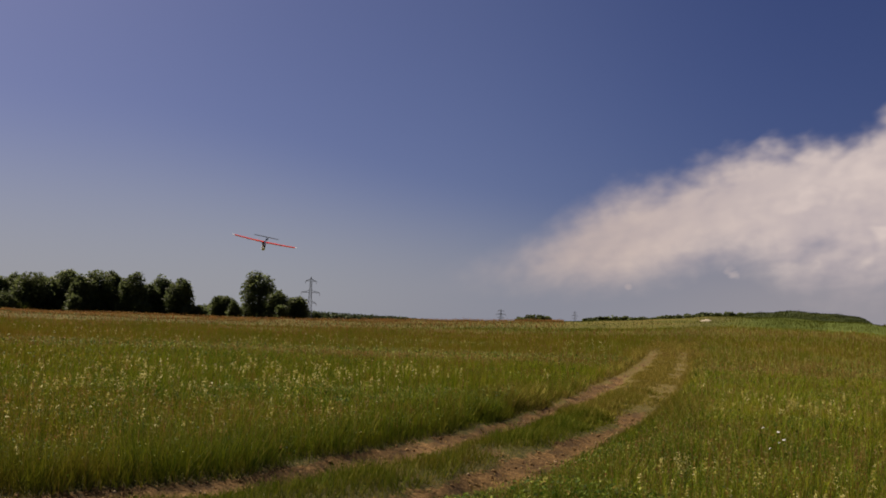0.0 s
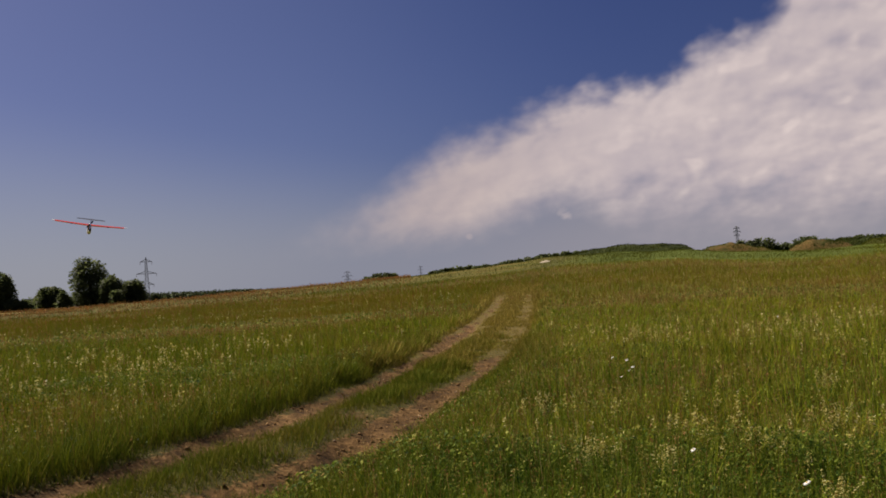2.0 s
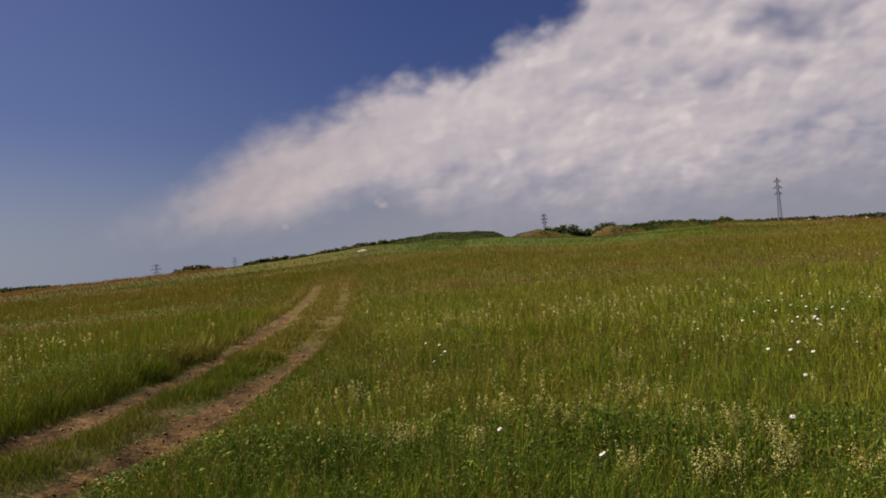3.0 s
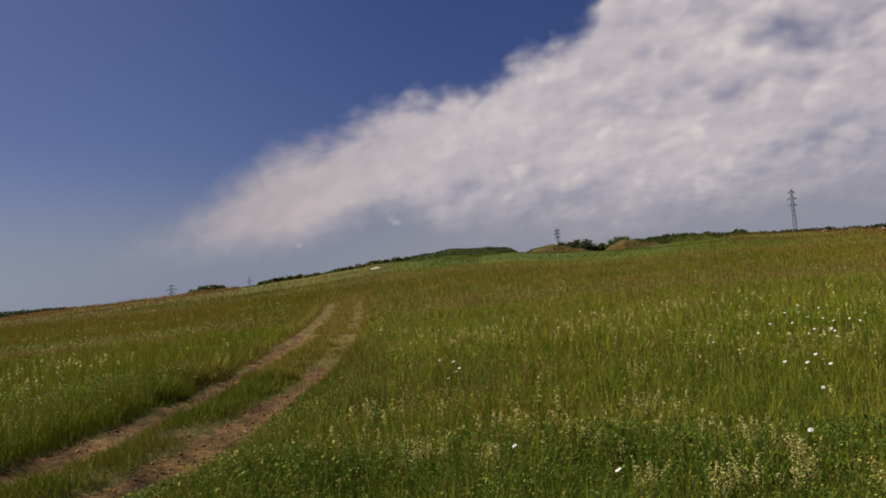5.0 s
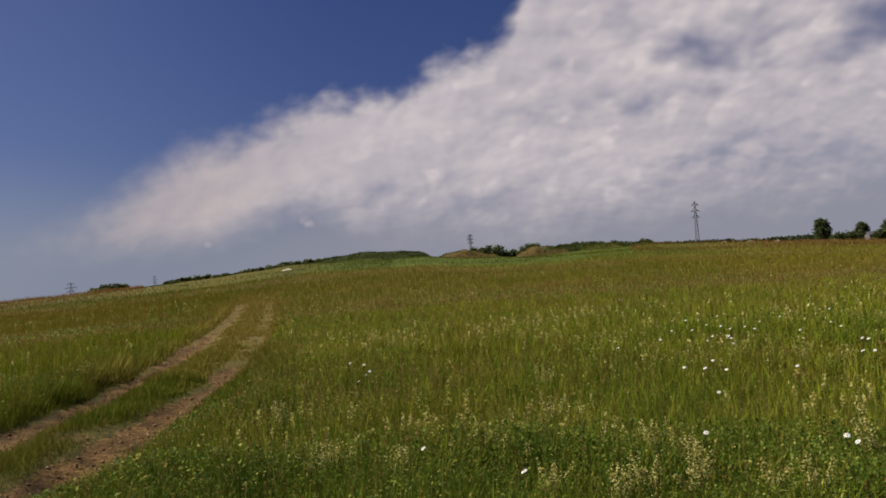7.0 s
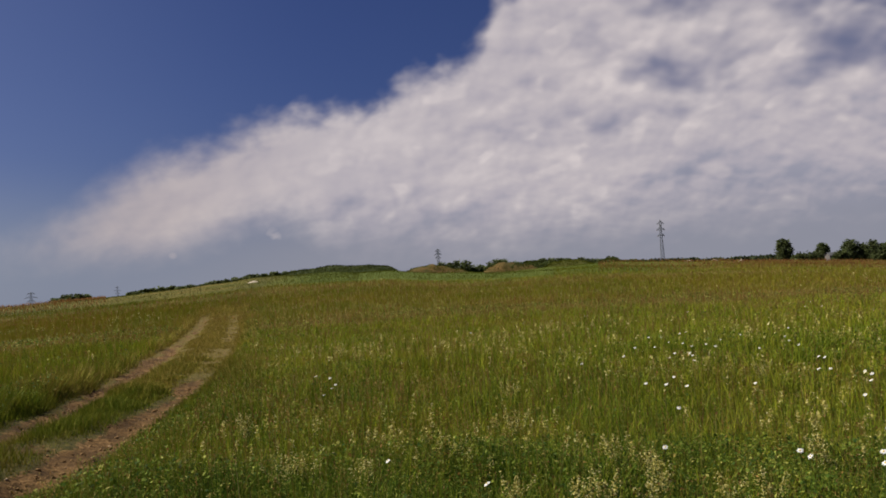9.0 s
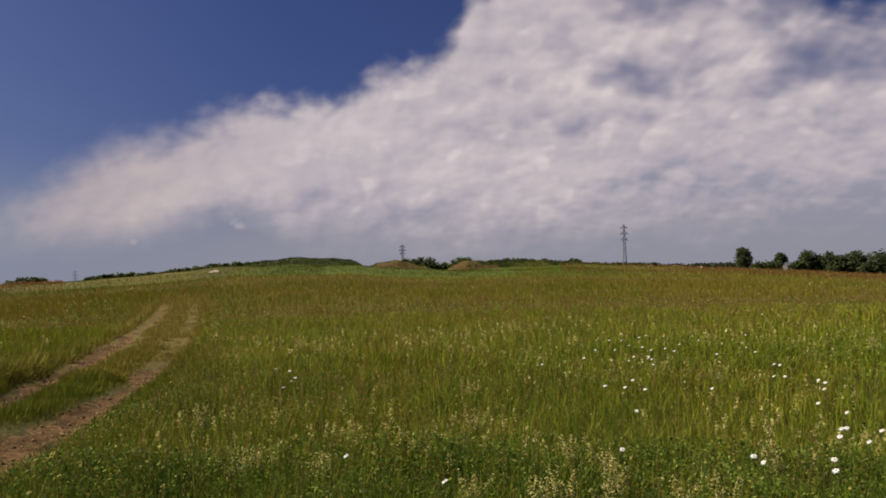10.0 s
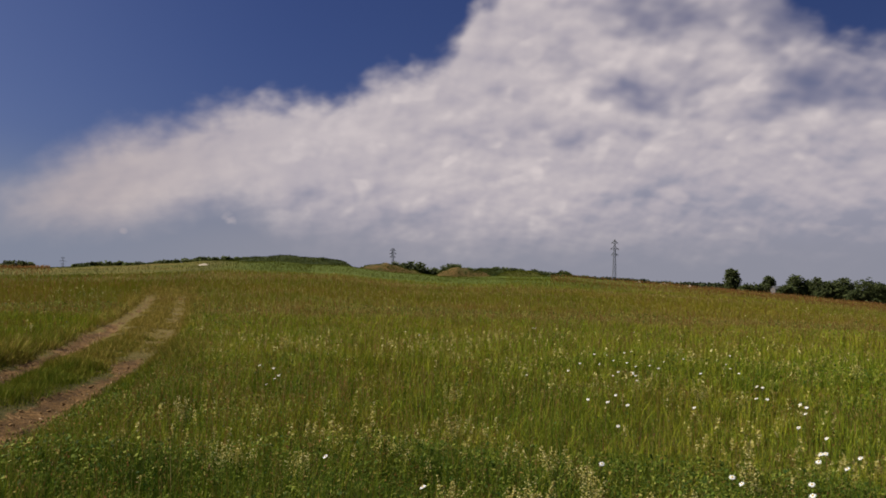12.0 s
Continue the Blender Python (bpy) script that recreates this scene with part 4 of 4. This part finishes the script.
EAST = [(-25.0, 1.36, 4.7, 0.0), (-27.2, 0.98, 3.8, 0.0), (-28.8, 1.02, 6.2, 0.0), (-29.8, 0.85, 7, 0.0), (-30.6, 0.75, 6, 0.0), (-31.4, 0.97, 6.5, 0.0), (-32.5, 0.92, 7, 0.0), (-33.4, 0.7, 7, 0.0), (-35.0, 0.6, 8, 0.0)]
for n, (az, top, width, low) in enumerate(EAST):
    tagged(tree(az + 0.45, 300, top, width * 1.25, "dense rounded green tree beside the meadow", 2200, seed=60 + n, low=low), group="trees along the eastern edge")
for n, (az, top) in enumerate([(-25.9, 0.4), (-26.5, 0.35), (-28.2, 0.45), (-30.2, 0.3), (-32.0, 0.2)]):
    tagged(tree(az + 0.45, 292, top, 6, "low green bush in front of the eastern trees", 900, LEAF, "bush", 80 + n, 0.0), group="bushes under the eastern trees")


def woods(name, runs, r, label, step=4.0, width=6.0, leaf=None, seed=0, uneven=0.035):
    """A far line of trees: overlapping leafy humps along the skyline."""
    rnd = np.random.RandomState(200 + seed)
    pieces = []
    for az0, top0, az1, top1 in runs:
        n = max(2, int(abs(az1 - az0) * math.pi / 180 * r / step))
        for i in range(n + 1):
            f = i / n
            az, top = az0 + (az1 - az0) * f + rnd.normal(0, 0.02), top0 + (top1 - top0) * f + rnd.normal(0, uneven)
            rr = r * rnd.uniform(0.985, 1.02)
            x, y = polar(az, rr)
            z = float(land(np.array([x]), np.array([y]))[0])
            h = max(1.0, EYE + rr * math.tan(radians(top)) - z)
            w = width * rnd.uniform(0.7, 1.3)
            lobes = [((x, y, z + h * 0.42), (w * 0.6, w * 0.6, h * 0.55))] + [
                ((x + rnd.normal(0, w * 0.25), y + rnd.normal(0, w * 0.25), z + h * rnd.uniform(0.5, 0.85)), (w * 0.25, w * 0.25, h * 0.17)) for _ in range(3)]
            pieces.append(leaf_cloud(rnd, lobes, 420, r * 0.0016))
    co, t = join(pieces)
    tagged(fast_mesh(name, co, t, leaf or LEAF), label, "woods", kind="stuff")


woods("far_woods", [(60, 0.75, 44, 0.65), (44, 0.6, 36, 0.5), (36, 0.5, 31, 0.36), (31, 0.36, 27.5, 0.2)], 900, "dark band of distant woodland on the horizon", 6, 24, WOODS, seed=1, uneven=0.012)
woods("hedge", [(56, 0.9, 46, 0.8), (46, 0.7, 40.8, 0.65), (40.8, 0.8, 36.8, 0.6)], 308, "dark hedge filling the gaps in the tree row", 3.5, 6, seed=8, uneven=0.12)
woods("ridge_bushes", [(17.4, 0.72, 16.4, 0.88), (16.2, 0.9, 13.9, 1.02), (13.2, 0.95, 12.4, 1.08), (12.2, 1.12, 10.5, 1.30), (10.2, 1.33, 8.6, 1.42), (8.4, 1.42, 6.6, 1.46)],
      178, "row of small dark bushes along the ridge", 1.5, 1.7, seed=2)
woods("ridge_trees", [(-0.9, 1.15, -2.4, 1.25), (-2.7, 1.38, -4.1, 1.48), (-4.4, 1.05, -5.9, 1.16), (-6.15, 1.4, -6.75, 1.4), (-7.0, 1.18, -9.0, 1.12), (-9.3, 1.25, -11.0, 1.15), (-11.7, 1.1, -12.2, 1.05),
      (-12.3, 0.98, -13.9, 0.95), (-14.8, 0.78, -15.4, 0.78)], 230, "dark bushes and small trees behind the mounds", 1.7, 3.4, seed=3)
woods("far_woods", [(-14.6, 0.72, -18, 0.66), (-18, 0.64, -21.2, 0.42), (-21.4, 0.5, -24.4, 0.42), (-24.4, 0.35, -38, 0.1)], 700, "dark band of distant woodland on the horizon", 5, 16, WOODS, seed=4, uneven=0.02)
woods("horizon_copse", [(21.3, 0.84, 20.1, 0.86), (21.9, 0.62, 21.7, 0.62)], 420, "small dark copse on the skyline", 2, 3.2, seed=5)

# ---- pylons ----


def pylon(az, r, top_el, arms, label, base=1.3, strings=6, facing=0.0):
    """A lattice tower: four legs with cross bracing, paired arms with insulators."""
    x, y = polar(az, r)
    z = float(land(np.array([x]), np.array([y]))[0])
    h = EYE + r * math.tan(radians(top_el)) - z
    root = new("power_pylon")
    root.matrix_basis = pose(x, y, z, 0, 0, az + facing)
    half = lambda f: base * (1 - f) ** 1.15 + 0.45 if f < 0.999 else 0.15
    bm = bmesh.new()
    levels = [i / 11 for i in range(12)]
    for f0, f1 in zip(levels, levels[1:]):
        a0, a1 = half(f0), half(f1)
        q0 = [(-a0, -a0, h * f0), (a0, -a0, h * f0), (a0, a0, h * f0), (-a0, a0, h * f0)]
        q1 = [(-a1, -a1, h * f1), (a1, -a1, h * f1), (a1, a1, h * f1), (-a1, a1, h * f1)]
        for i in range(4):
            j = (i + 1) % 4
            add_strut(bm, q0[i], q1[i], 0.27)
            add_strut(bm, q0[i], q1[j], 0.18)
            add_strut(bm, q0[j], q1[i], 0.18)
            add_strut(bm, q1[i], q1[j], 0.18)
    part("tower", bm, STEEL, root)
    for f, reach in arms:
        for side in (-1, 1):
            bm = bmesh.new()
            a, zz = half(f), h * f
            tip = (side * reach, 0, zz)
            for yy in (-a, a):
                add_strut(bm, (side * a, yy, zz), tip, 0.34)
                add_strut(bm, (side * a, yy, zz + 1.6), tip, 0.28)
            for q in (0.35, 0.65):
                add_strut(bm, (side * (a + (reach - a) * q), 0, zz), (side * (a + (reach - a) * q), 0, zz + 1.6 * (1 - q)), 0.14)
            part("crossarm", bm, STEEL, root)
            bm = bmesh.new()
            for i in range(strings):
                bmesh.ops.create_cone(bm, cap_ends=True, segments=8, radius1=0.22, radius2=0.1, depth=0.24, matrix=Matrix.Translation((side * reach, 0, zz - 0.35 - 0.3 * i)))
            part("insulator", bm, PORCELAIN, root, "brown insulator string")
    return tagged(root, label, "pylon", "power line pylons")


TALL = [(0.91, 4.0), (0.66, 6.8), (0.43, 4.6)]
THREE = [(0.92, 2.3), (0.79, 2.9), (0.66, 2.4)]
pylon(35.98, 640, 2.73, TALL, "grey lattice power pylon with wide crossarms behind trees", 1.5)
pylon(23.2, 1150, 1.1, TALL, "small distant lattice power pylon on the horizon", 1.8)
pylon(18.3, 1900, 1.16, TALL, "faint distant lattice power pylon on the horizon", 1.8)
pylon(-2.38, 760, 2.33, THREE, "slim lattice power pylon behind the grassy mounds", 1.0, 2)
pylon(-17.16, 640, 3.2, THREE, "slim lattice power pylon with three short crossarm pairs", 1.1, 2)

# ---- sand and shed ----
SAND = plain("pale_sand", (0.32, 0.27, 0.20), (0.48, 0.41, 0.32), 3, 0.95, 0, 0.1, 0.5)
OCHRE = plain("dry_ochre_soil", (0.042, 0.05, 0.011), (0.14, 0.08, 0.027), 1.1, 0.95, 0, 0.1, 0.5)
BANK = plain("bank_turf", (0.016, 0.026, 0.006), (0.05, 0.06, 0.012), 1.3, 0.95, 0, 0.1, 0.6)
STRAW = plain("straw_turf", (0.045, 0.058, 0.010), (0.11, 0.10, 0.022), 1.6, 0.95, 0, 0.1, 0.6)


def tufts(at, n, tall, seed, mat, label):
    """Short grass standing on a mound, given the grid of its surface."""
    rnd = np.random.RandomState(seed)
    i, j = rnd.randint(0, at.shape[0] - 1, n), rnd.randint(0, at.shape[1] - 1, n)
    u, v = rnd.uniform(0, 1, (2, n, 1))
    p = at[i, j] * (1 - u) * (1 - v) + at[i + 1, j] * u * (1 - v) + at[i, j + 1] * (1 - u) * v + at[i + 1, j + 1] * u * v
    clump = wave(p[:, 0], p[:, 1], 1.1, seed)
    h = tall * rnd.uniform(0.4, 1.3, n) * (0.75 + 0.4 * clump)
    co, t = blades(p[:, 0], p[:, 1], p[:, 2], np.maximum(h, 0.05), rnd.uniform(0.05, 0.13, n), h * rnd.uniform(0.1, 0.8, n), 1)
    tagged(fast_mesh("mound_tufts", co, t, mat), label, "grass", kind="stuff")


def heap(name, az, r, wide, deep, high, mat, label, seed, flat=2.0, cover=None):
    x, y = polar(az, r)
    rnd = np.random.RandomState(seed)
    bm = bmesh.new()
    grid = []
    for i in range(33):
        row = []
        for j in range(13):
            u, v = i / 16 - 1, j / 6 - 1
            f = max(0.0, 1 - abs(u) ** flat) ** 0.65 * (float(smoothstep(u, -1.2, -0.2)) if flat > 4 else 1) * max(0.0, 1 - v * v)
            gx, gy = polar(az, r + v * deep)
            gx, gy = gx + u * wide * math.cos(radians(az)), gy + u * wide * math.sin(radians(az))
            swell = 0.92 + (0.12 if flat < 4 else 0.04) * math.sin(u * 5 + seed) + 0.06 * math.sin(u * 13 + seed * 2 + v * 3) + rnd.uniform(-0.05, 0.05)
            row.append(bm.verts.new((gx, gy, high * f * swell - 0.06)))
        grid.append(row)
    at = np.array([v.co[:] for v in bm.verts])
    for v, up in zip(bm.verts, land(at[:, 0], at[:, 1])):
        v.co.z += float(up)
    if cover:
        tufts(np.array([v.co[:] for v in bm.verts]).reshape(33, 13, 3), cover[0], cover[1], seed, cover[2], cover[3])
    for a, b in zip(grid, grid[1:]):
        for j in range(12):
            bm.faces.new((a[j], b[j], b[j + 1], a[j + 1]))
    bmesh.ops.recalc_face_normals(bm, faces=bm.faces)
    me = bpy.data.meshes.new(name)
    bm.to_mesh(me)
    bm.free()
    me.materials.append(mat)
    for f in me.polygons:
        f.use_smooth = True
    return tagged(new(name, me), label, "mound")


heap("sand_heap", 9.95, 112, 0.75, 1.0, 0.28, SAND, "pale bare sand heap where the track tops the rise", 1)
for n, (az, w) in enumerate([(-17.5, 1.0), (-18.7, 1.6), (-20.3, 1.5), (-22.0, 0.8)]):
    tagged(heap("sand_patch", az, 165, w, 2.5, 0.7, SAND, "pale bare sand patch in the far grass", 5 + n), group="sand patches")
heap("grassy_bank", 4.5, 150, 11.2, 6, 1.3, BANK, "long dark green grassy bank with a blunt end", 20, 6.0, (9000, 0.3, BANK_GRASS, "dark grass on the long bank"))
heap("bare_mound", -2.3, 146, 5.4, 4.5, 1.7, OCHRE, "dry ochre earth mound with thin grass", 21, 2.0, (2200, 0.28, LUSH, "thin grass on the ochre mound"))
heap("bare_mound", -7.2, 148, 4.8, 4.5, 1.6, OCHRE, "dry ochre earth mound with thin grass", 22, 2.0, (2600, 0.3, BANK_GRASS, "thin grass on the ochre mound"))
heap("grassy_mound", -9.0, 151, 4.1, 4, 1.7, BANK, "rounded dark green grassy mound", 23, 2.0, (4000, 0.35, BANK_GRASS, "dark grass on the rounded mound"))
heap("grassy_mound", -11.1, 147, 4.2, 4, 1.15, STRAW, "low straw green grassy mound", 24, 2.0, (4000, 0.3, LUSH, "straw green grass on the low mound"))
heap("grassy_mound", -13.6, 150, 3.6, 4, 0.8, BANK, "rounded dark green grassy mound", 26, 2.0, (3500, 0.3, BANK_GRASS, "dark grass on the rounded mound"))
# ---- model aeroplane ----
CREAM_PAINT = plain("cream_foam", (0.66, 0.60, 0.44), (0.78, 0.72, 0.56), 30, 0.5)
WHITE_FILM = plain("white_film", (0.72, 0.72, 0.72), (0.82, 0.82, 0.80), 30, 0.35)
ORANGE = plant("orange_red_film", [(0.0, (0.86, 0.062, 0.045)), (1.0, (0.88, 0.08, 0.055))], None, 0, 1, 0.45, 0.35, 0.4)
DARK_FILM = plain("dark_grey_film", (0.035, 0.045, 0.06), (0.07, 0.085, 0.11), 25, 0.4)
BLUE_FILM = plain("blue_film", (0.05, 0.08, 0.28), (0.10, 0.14, 0.40), 25, 0.4)
BROWN_PLY = plain("brown_plywood", (0.20, 0.10, 0.05), (0.34, 0.19, 0.10), 40, 0.7)
BLACK = plain("black_plastic", (0.012, 0.012, 0.014), (0.03, 0.03, 0.033), 60, 0.45)
METAL = plain("motor_metal", (0.30, 0.27, 0.22), (0.45, 0.40, 0.33), 60, 0.35, 0.9)


def airfoil(chord, thick):
    up = [(0, 0), (0.05, 0.45), (0.2, 0.9), (0.4, 1.0), (0.7, 0.62), (1.0, 0.06)]
    low = [(1.0, -0.04), (0.7, -0.12), (0.4, -0.2), (0.15, -0.22), (0.04, -0.15)]
    return [(-(x - 0.3) * chord, z * thick) for x, z in up + low]


def wing_piece(spans):
    """Spans: x, chord, thickness, sweep back, rise."""
    bm = bmesh.new()
    rings = [[(x, fy - back, fz + rise) for fy, fz in airfoil(c, th)] for x, c, th, back, rise in spans]
    loft(bm, rings)
    return bm


def rounded(sections):
    """Loft of rounded boxes along y: y, centre z, half width, half height."""
    bm = bmesh.new()
    rings = []
    for y, cz, w, hh in sections:
        ring = []
        for i in range(16):
            a = i / 16 * 6.2832
            c, s = math.cos(a), math.sin(a)
            ring.append((math.copysign(abs(c) ** 0.5, c) * w, y, cz + math.copysign(abs(s) ** 0.5, s) * hh))
        rings.append(ring)
    loft(bm, rings)
    return bm


def aeroplane():
    root = new("model_aeroplane")
    # the plane flies along its +y
    part("fuselage", rounded([(0.62, -0.14, 0.015, 0.03), (0.56, -0.14, 0.035, 0.075), (0.40, -0.14, 0.052, 0.12), (0.1, -0.14, 0.058, 0.14),
                              (-0.12, -0.145, 0.056, 0.14), (-0.17, -0.155, 0.05, 0.125)]), CREAM_PAINT, root, "cream pod fuselage", True)
    part("rear_panel", rounded([(-0.17, -0.12, 0.040, 0.085), (-0.176, -0.12, 0.038, 0.082)]), BROWN_PLY, root, "brown plywood rear panel")
    part("hatch", rounded([(0.3, 0.005, 0.045, 0.012), (0.1, 0.012, 0.05, 0.012)]), WHITE_FILM, root, "white top hatch")
    for side in (-1, 1):
        panel = part("wing_panel", wing_piece([(side * 0.03, 0.25, 0.034, 0, 0.0), (side * 0.55, 0.24, 0.03, 0, 0.012), (side * 1.02, 0.19, 0.022, 0.015, 0.035)]), ORANGE, root, "orange-red wing panel")
        part("wing_tip", wing_piece([(side * 1.02, 0.19, 0.022, 0.015, 0.035), (side * 1.07, 0.165, 0.017, 0.022, 0.038), (side * 1.1, 0.11, 0.008, 0.04, 0.041)]), WHITE_FILM, panel, "white wing tip")
        bm = bmesh.new()
        add_strut(bm, (side * 0.05, -0.06, -0.013), (side * 1.0, -0.055, 0.024), 0.010, 0.03)
        part("wing_underside", bm, WHITE_FILM, panel, "pale strip under the wing")
        bm = bmesh.new()
        add_strut(bm, (side * 0.5, -0.10, -0.012), (side * 0.56, -0.10, -0.012), 0.03, 0.012)
        part("servo", bm, BLACK, panel, "small dark servo")
    bm = bmesh.new()
    bmesh.ops.create_cone(bm, cap_ends=True, segments=16, radius1=0.03, radius2=0.026, depth=0.10, matrix=pose(0, -0.16, 0.03, 90))
    part("motor", bm, METAL, root, "bare metal motor", True)
    bm = bmesh.new()
    add_strut(bm, (0, -0.04, 0.01), (0, -0.14, 0.03), 0.05, 0.04)
    part("motor_mount", bm, BLACK, root, "black motor mount")
    bm = bmesh.new()
    bmesh.ops.create_cone(bm, cap_ends=True, segments=12, radius1=0.018, radius2=0.006, depth=0.04, matrix=pose(0, -0.235, 0.03, 90))
    part("propeller_hub", bm, BLACK, root, "", True)
    for turn in (35, 215):
        bm = bmesh.new()
        rings = []
        for q, w, tw in ((0.01, 0.012, 40), (0.05, 0.026, 32), (0.10, 0.026, 22), (0.145, 0.012, 15)):
            c, s = math.cos(radians(tw)), math.sin(radians(tw))
            rings.append([(w * c, -w * s - 0.003, q), (0, 0.004, q), (-w * c, w * s + 0.003, q), (0, -0.004, q)])
        loft(bm, rings)
        bm.transform(Matrix.Translation((0, -0.225, 0.03)) @ Matrix.Rotation(radians(turn), 4, "Y"))
        part("propeller_blade", bm, BLACK, root, "black propeller blade")
    bm = bmesh.new()
    bmesh.ops.create_cone(bm, cap_ends=True, segments=14, radius1=0.032, radius2=0.024, depth=0.95, matrix=pose(0, -0.60, -0.185, 91))
    boom = part("tail_boom", bm, WHITE_FILM, root, "white tube tail boom", True)
    bm = bmesh.new()
    bmesh.ops.create_cone(bm, cap_ends=True, segments=14, radius1=0.034, radius2=0.034, depth=0.06, matrix=pose(0, -1.09, -0.18, 90))
    part("boom_cap", bm, BLACK, boom, "black end cap", True)
    bm = bmesh.new()
    rings = []
    for zz, y0, y1, th in ((-0.19, -0.90, -1.08, 0.012), (-0.03, -0.94, -1.09, 0.010), (0.125, -0.98, -1.10, 0.008)):
        rings.append([(0, y0, zz), (th, (y0 * 2 + y1) / 3, zz), (0.002, y1, zz), (-0.002, y1, zz), (-th, (y0 * 2 + y1) / 3, zz)])
    loft(bm, rings)
    fin = part("fin", bm, BLUE_FILM, root, "blue fin")
    bm = bmesh.new()
    add_strut(bm, (0.011, -1.02, -0.12), (0.011, -1.05, 0.09), 0.004, 0.05)
    part("fin_stripe", bm, WHITE_FILM, fin, "white stripe")
    part("stabiliser", wing_piece([(-0.40, 0.11, 0.014, 1.03, 0.14), (-0.37, 0.14, 0.020, 1.025, 0.138), (0, 0.16, 0.026, 1.015, 0.135), (0.37, 0.14, 0.020, 1.025, 0.138), (0.40, 0.11, 0.014, 1.03, 0.14)]),
         DARK_FILM, root, "dark grey tailplane")
    root.matrix_basis = pose(-18.35, 22.46, 4.10, 3, 9, 41)
    return tagged(root, "model aeroplane with orange wings and T-tail, flying off", "model aeroplane")


aeroplane()


# ---- shed among the eastern trees ----
BOARD = plain("weathered_boards", (0.08, 0.072, 0.068), (0.13, 0.115, 0.108), 4, 0.85, bump=0.3)
ROOFING = plain("dark_roofing", (0.05, 0.05, 0.055), (0.10, 0.10, 0.105), 5, 0.8, bump=0.3)


def shed():
    az, r = -27.4, 296
    x, y = polar(az, r)
    root = new("shed")
    root.matrix_basis = pose(x, y, float(land(np.array([x]), np.array([y]))[0]) - 0.05, 0, 0, az + 25)
    w, d, h = 2.4, 1.8, 2.3
    for name, a, b, deep in (("front_wall", (-w, -d), (w, -d), 0), ("back_wall", (-w, d), (w, d), 0), ("side_wall", (-w, -d), (-w, d), 1), ("side_wall", (w, -d), (w, d), 1)):
        bm = bmesh.new()
        n = 12 if not deep else 9
        for i in range(n):
            f0, f1 = i / n, (i + 0.94) / n
            p0 = Vector((a[0] + (b[0] - a[0]) * f0, a[1] + (b[1] - a[1]) * f0, 0))
            p1 = Vector((a[0] + (b[0] - a[0]) * f1, a[1] + (b[1] - a[1]) * f1, 0))
            top = h + (0.9 * (1 - abs((p0.y + p1.y) / 2) / d) if deep else 0)
            mid = (p0 + p1) / 2
            wide = (p1 - p0).length
            bmesh.ops.create_cube(bm, size=1, matrix=Matrix.Translation((mid.x, mid.y, top / 2)) @ Matrix.Diagonal((0.05 if deep else wide, wide if deep else 0.05, top, 1)))
        part(name, bm, BOARD, root)
    for side in (-1, 1):
        bm = bmesh.new()
        lean = math.atan2(0.9, d)
        bmesh.ops.create_cube(bm, size=1, matrix=Matrix.Translation((0, side * d * 0.55, h + 0.46)) @ Matrix.Rotation(-side * lean, 4, "X") @ Matrix.Diagonal((2 * w + 0.5, d * 1.28, 0.08, 1)))
        part("roof", bm, ROOFING, root, "dark sheet roof")
    bm = bmesh.new()
    bmesh.ops.create_cube(bm, size=1, matrix=Matrix.Translation((-0.9, -d - 0.04, 0.95)) @ Matrix.Diagonal((0.9, 0.04, 1.9, 1)))
    part("door", bm, ROOFING, root, "dark closed door")
    return tagged(root, "weathered grey board shed with dark roof between trees", "shed")


shed()
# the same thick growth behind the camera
sward("meadow_grass", 60000, 0.5, 9, 0.006, 1, RANK_SHADE_GRASS, RANK_SHADE, lo=LEFT_AZ - 2, hi=360 + RIGHT_AZ + 2)
sward("meadow_grass", 30000, 0.5, 9, 0.006, 1, TALL_GRASS, lo=LEFT_AZ - 2, hi=360 + RIGHT_AZ + 2)
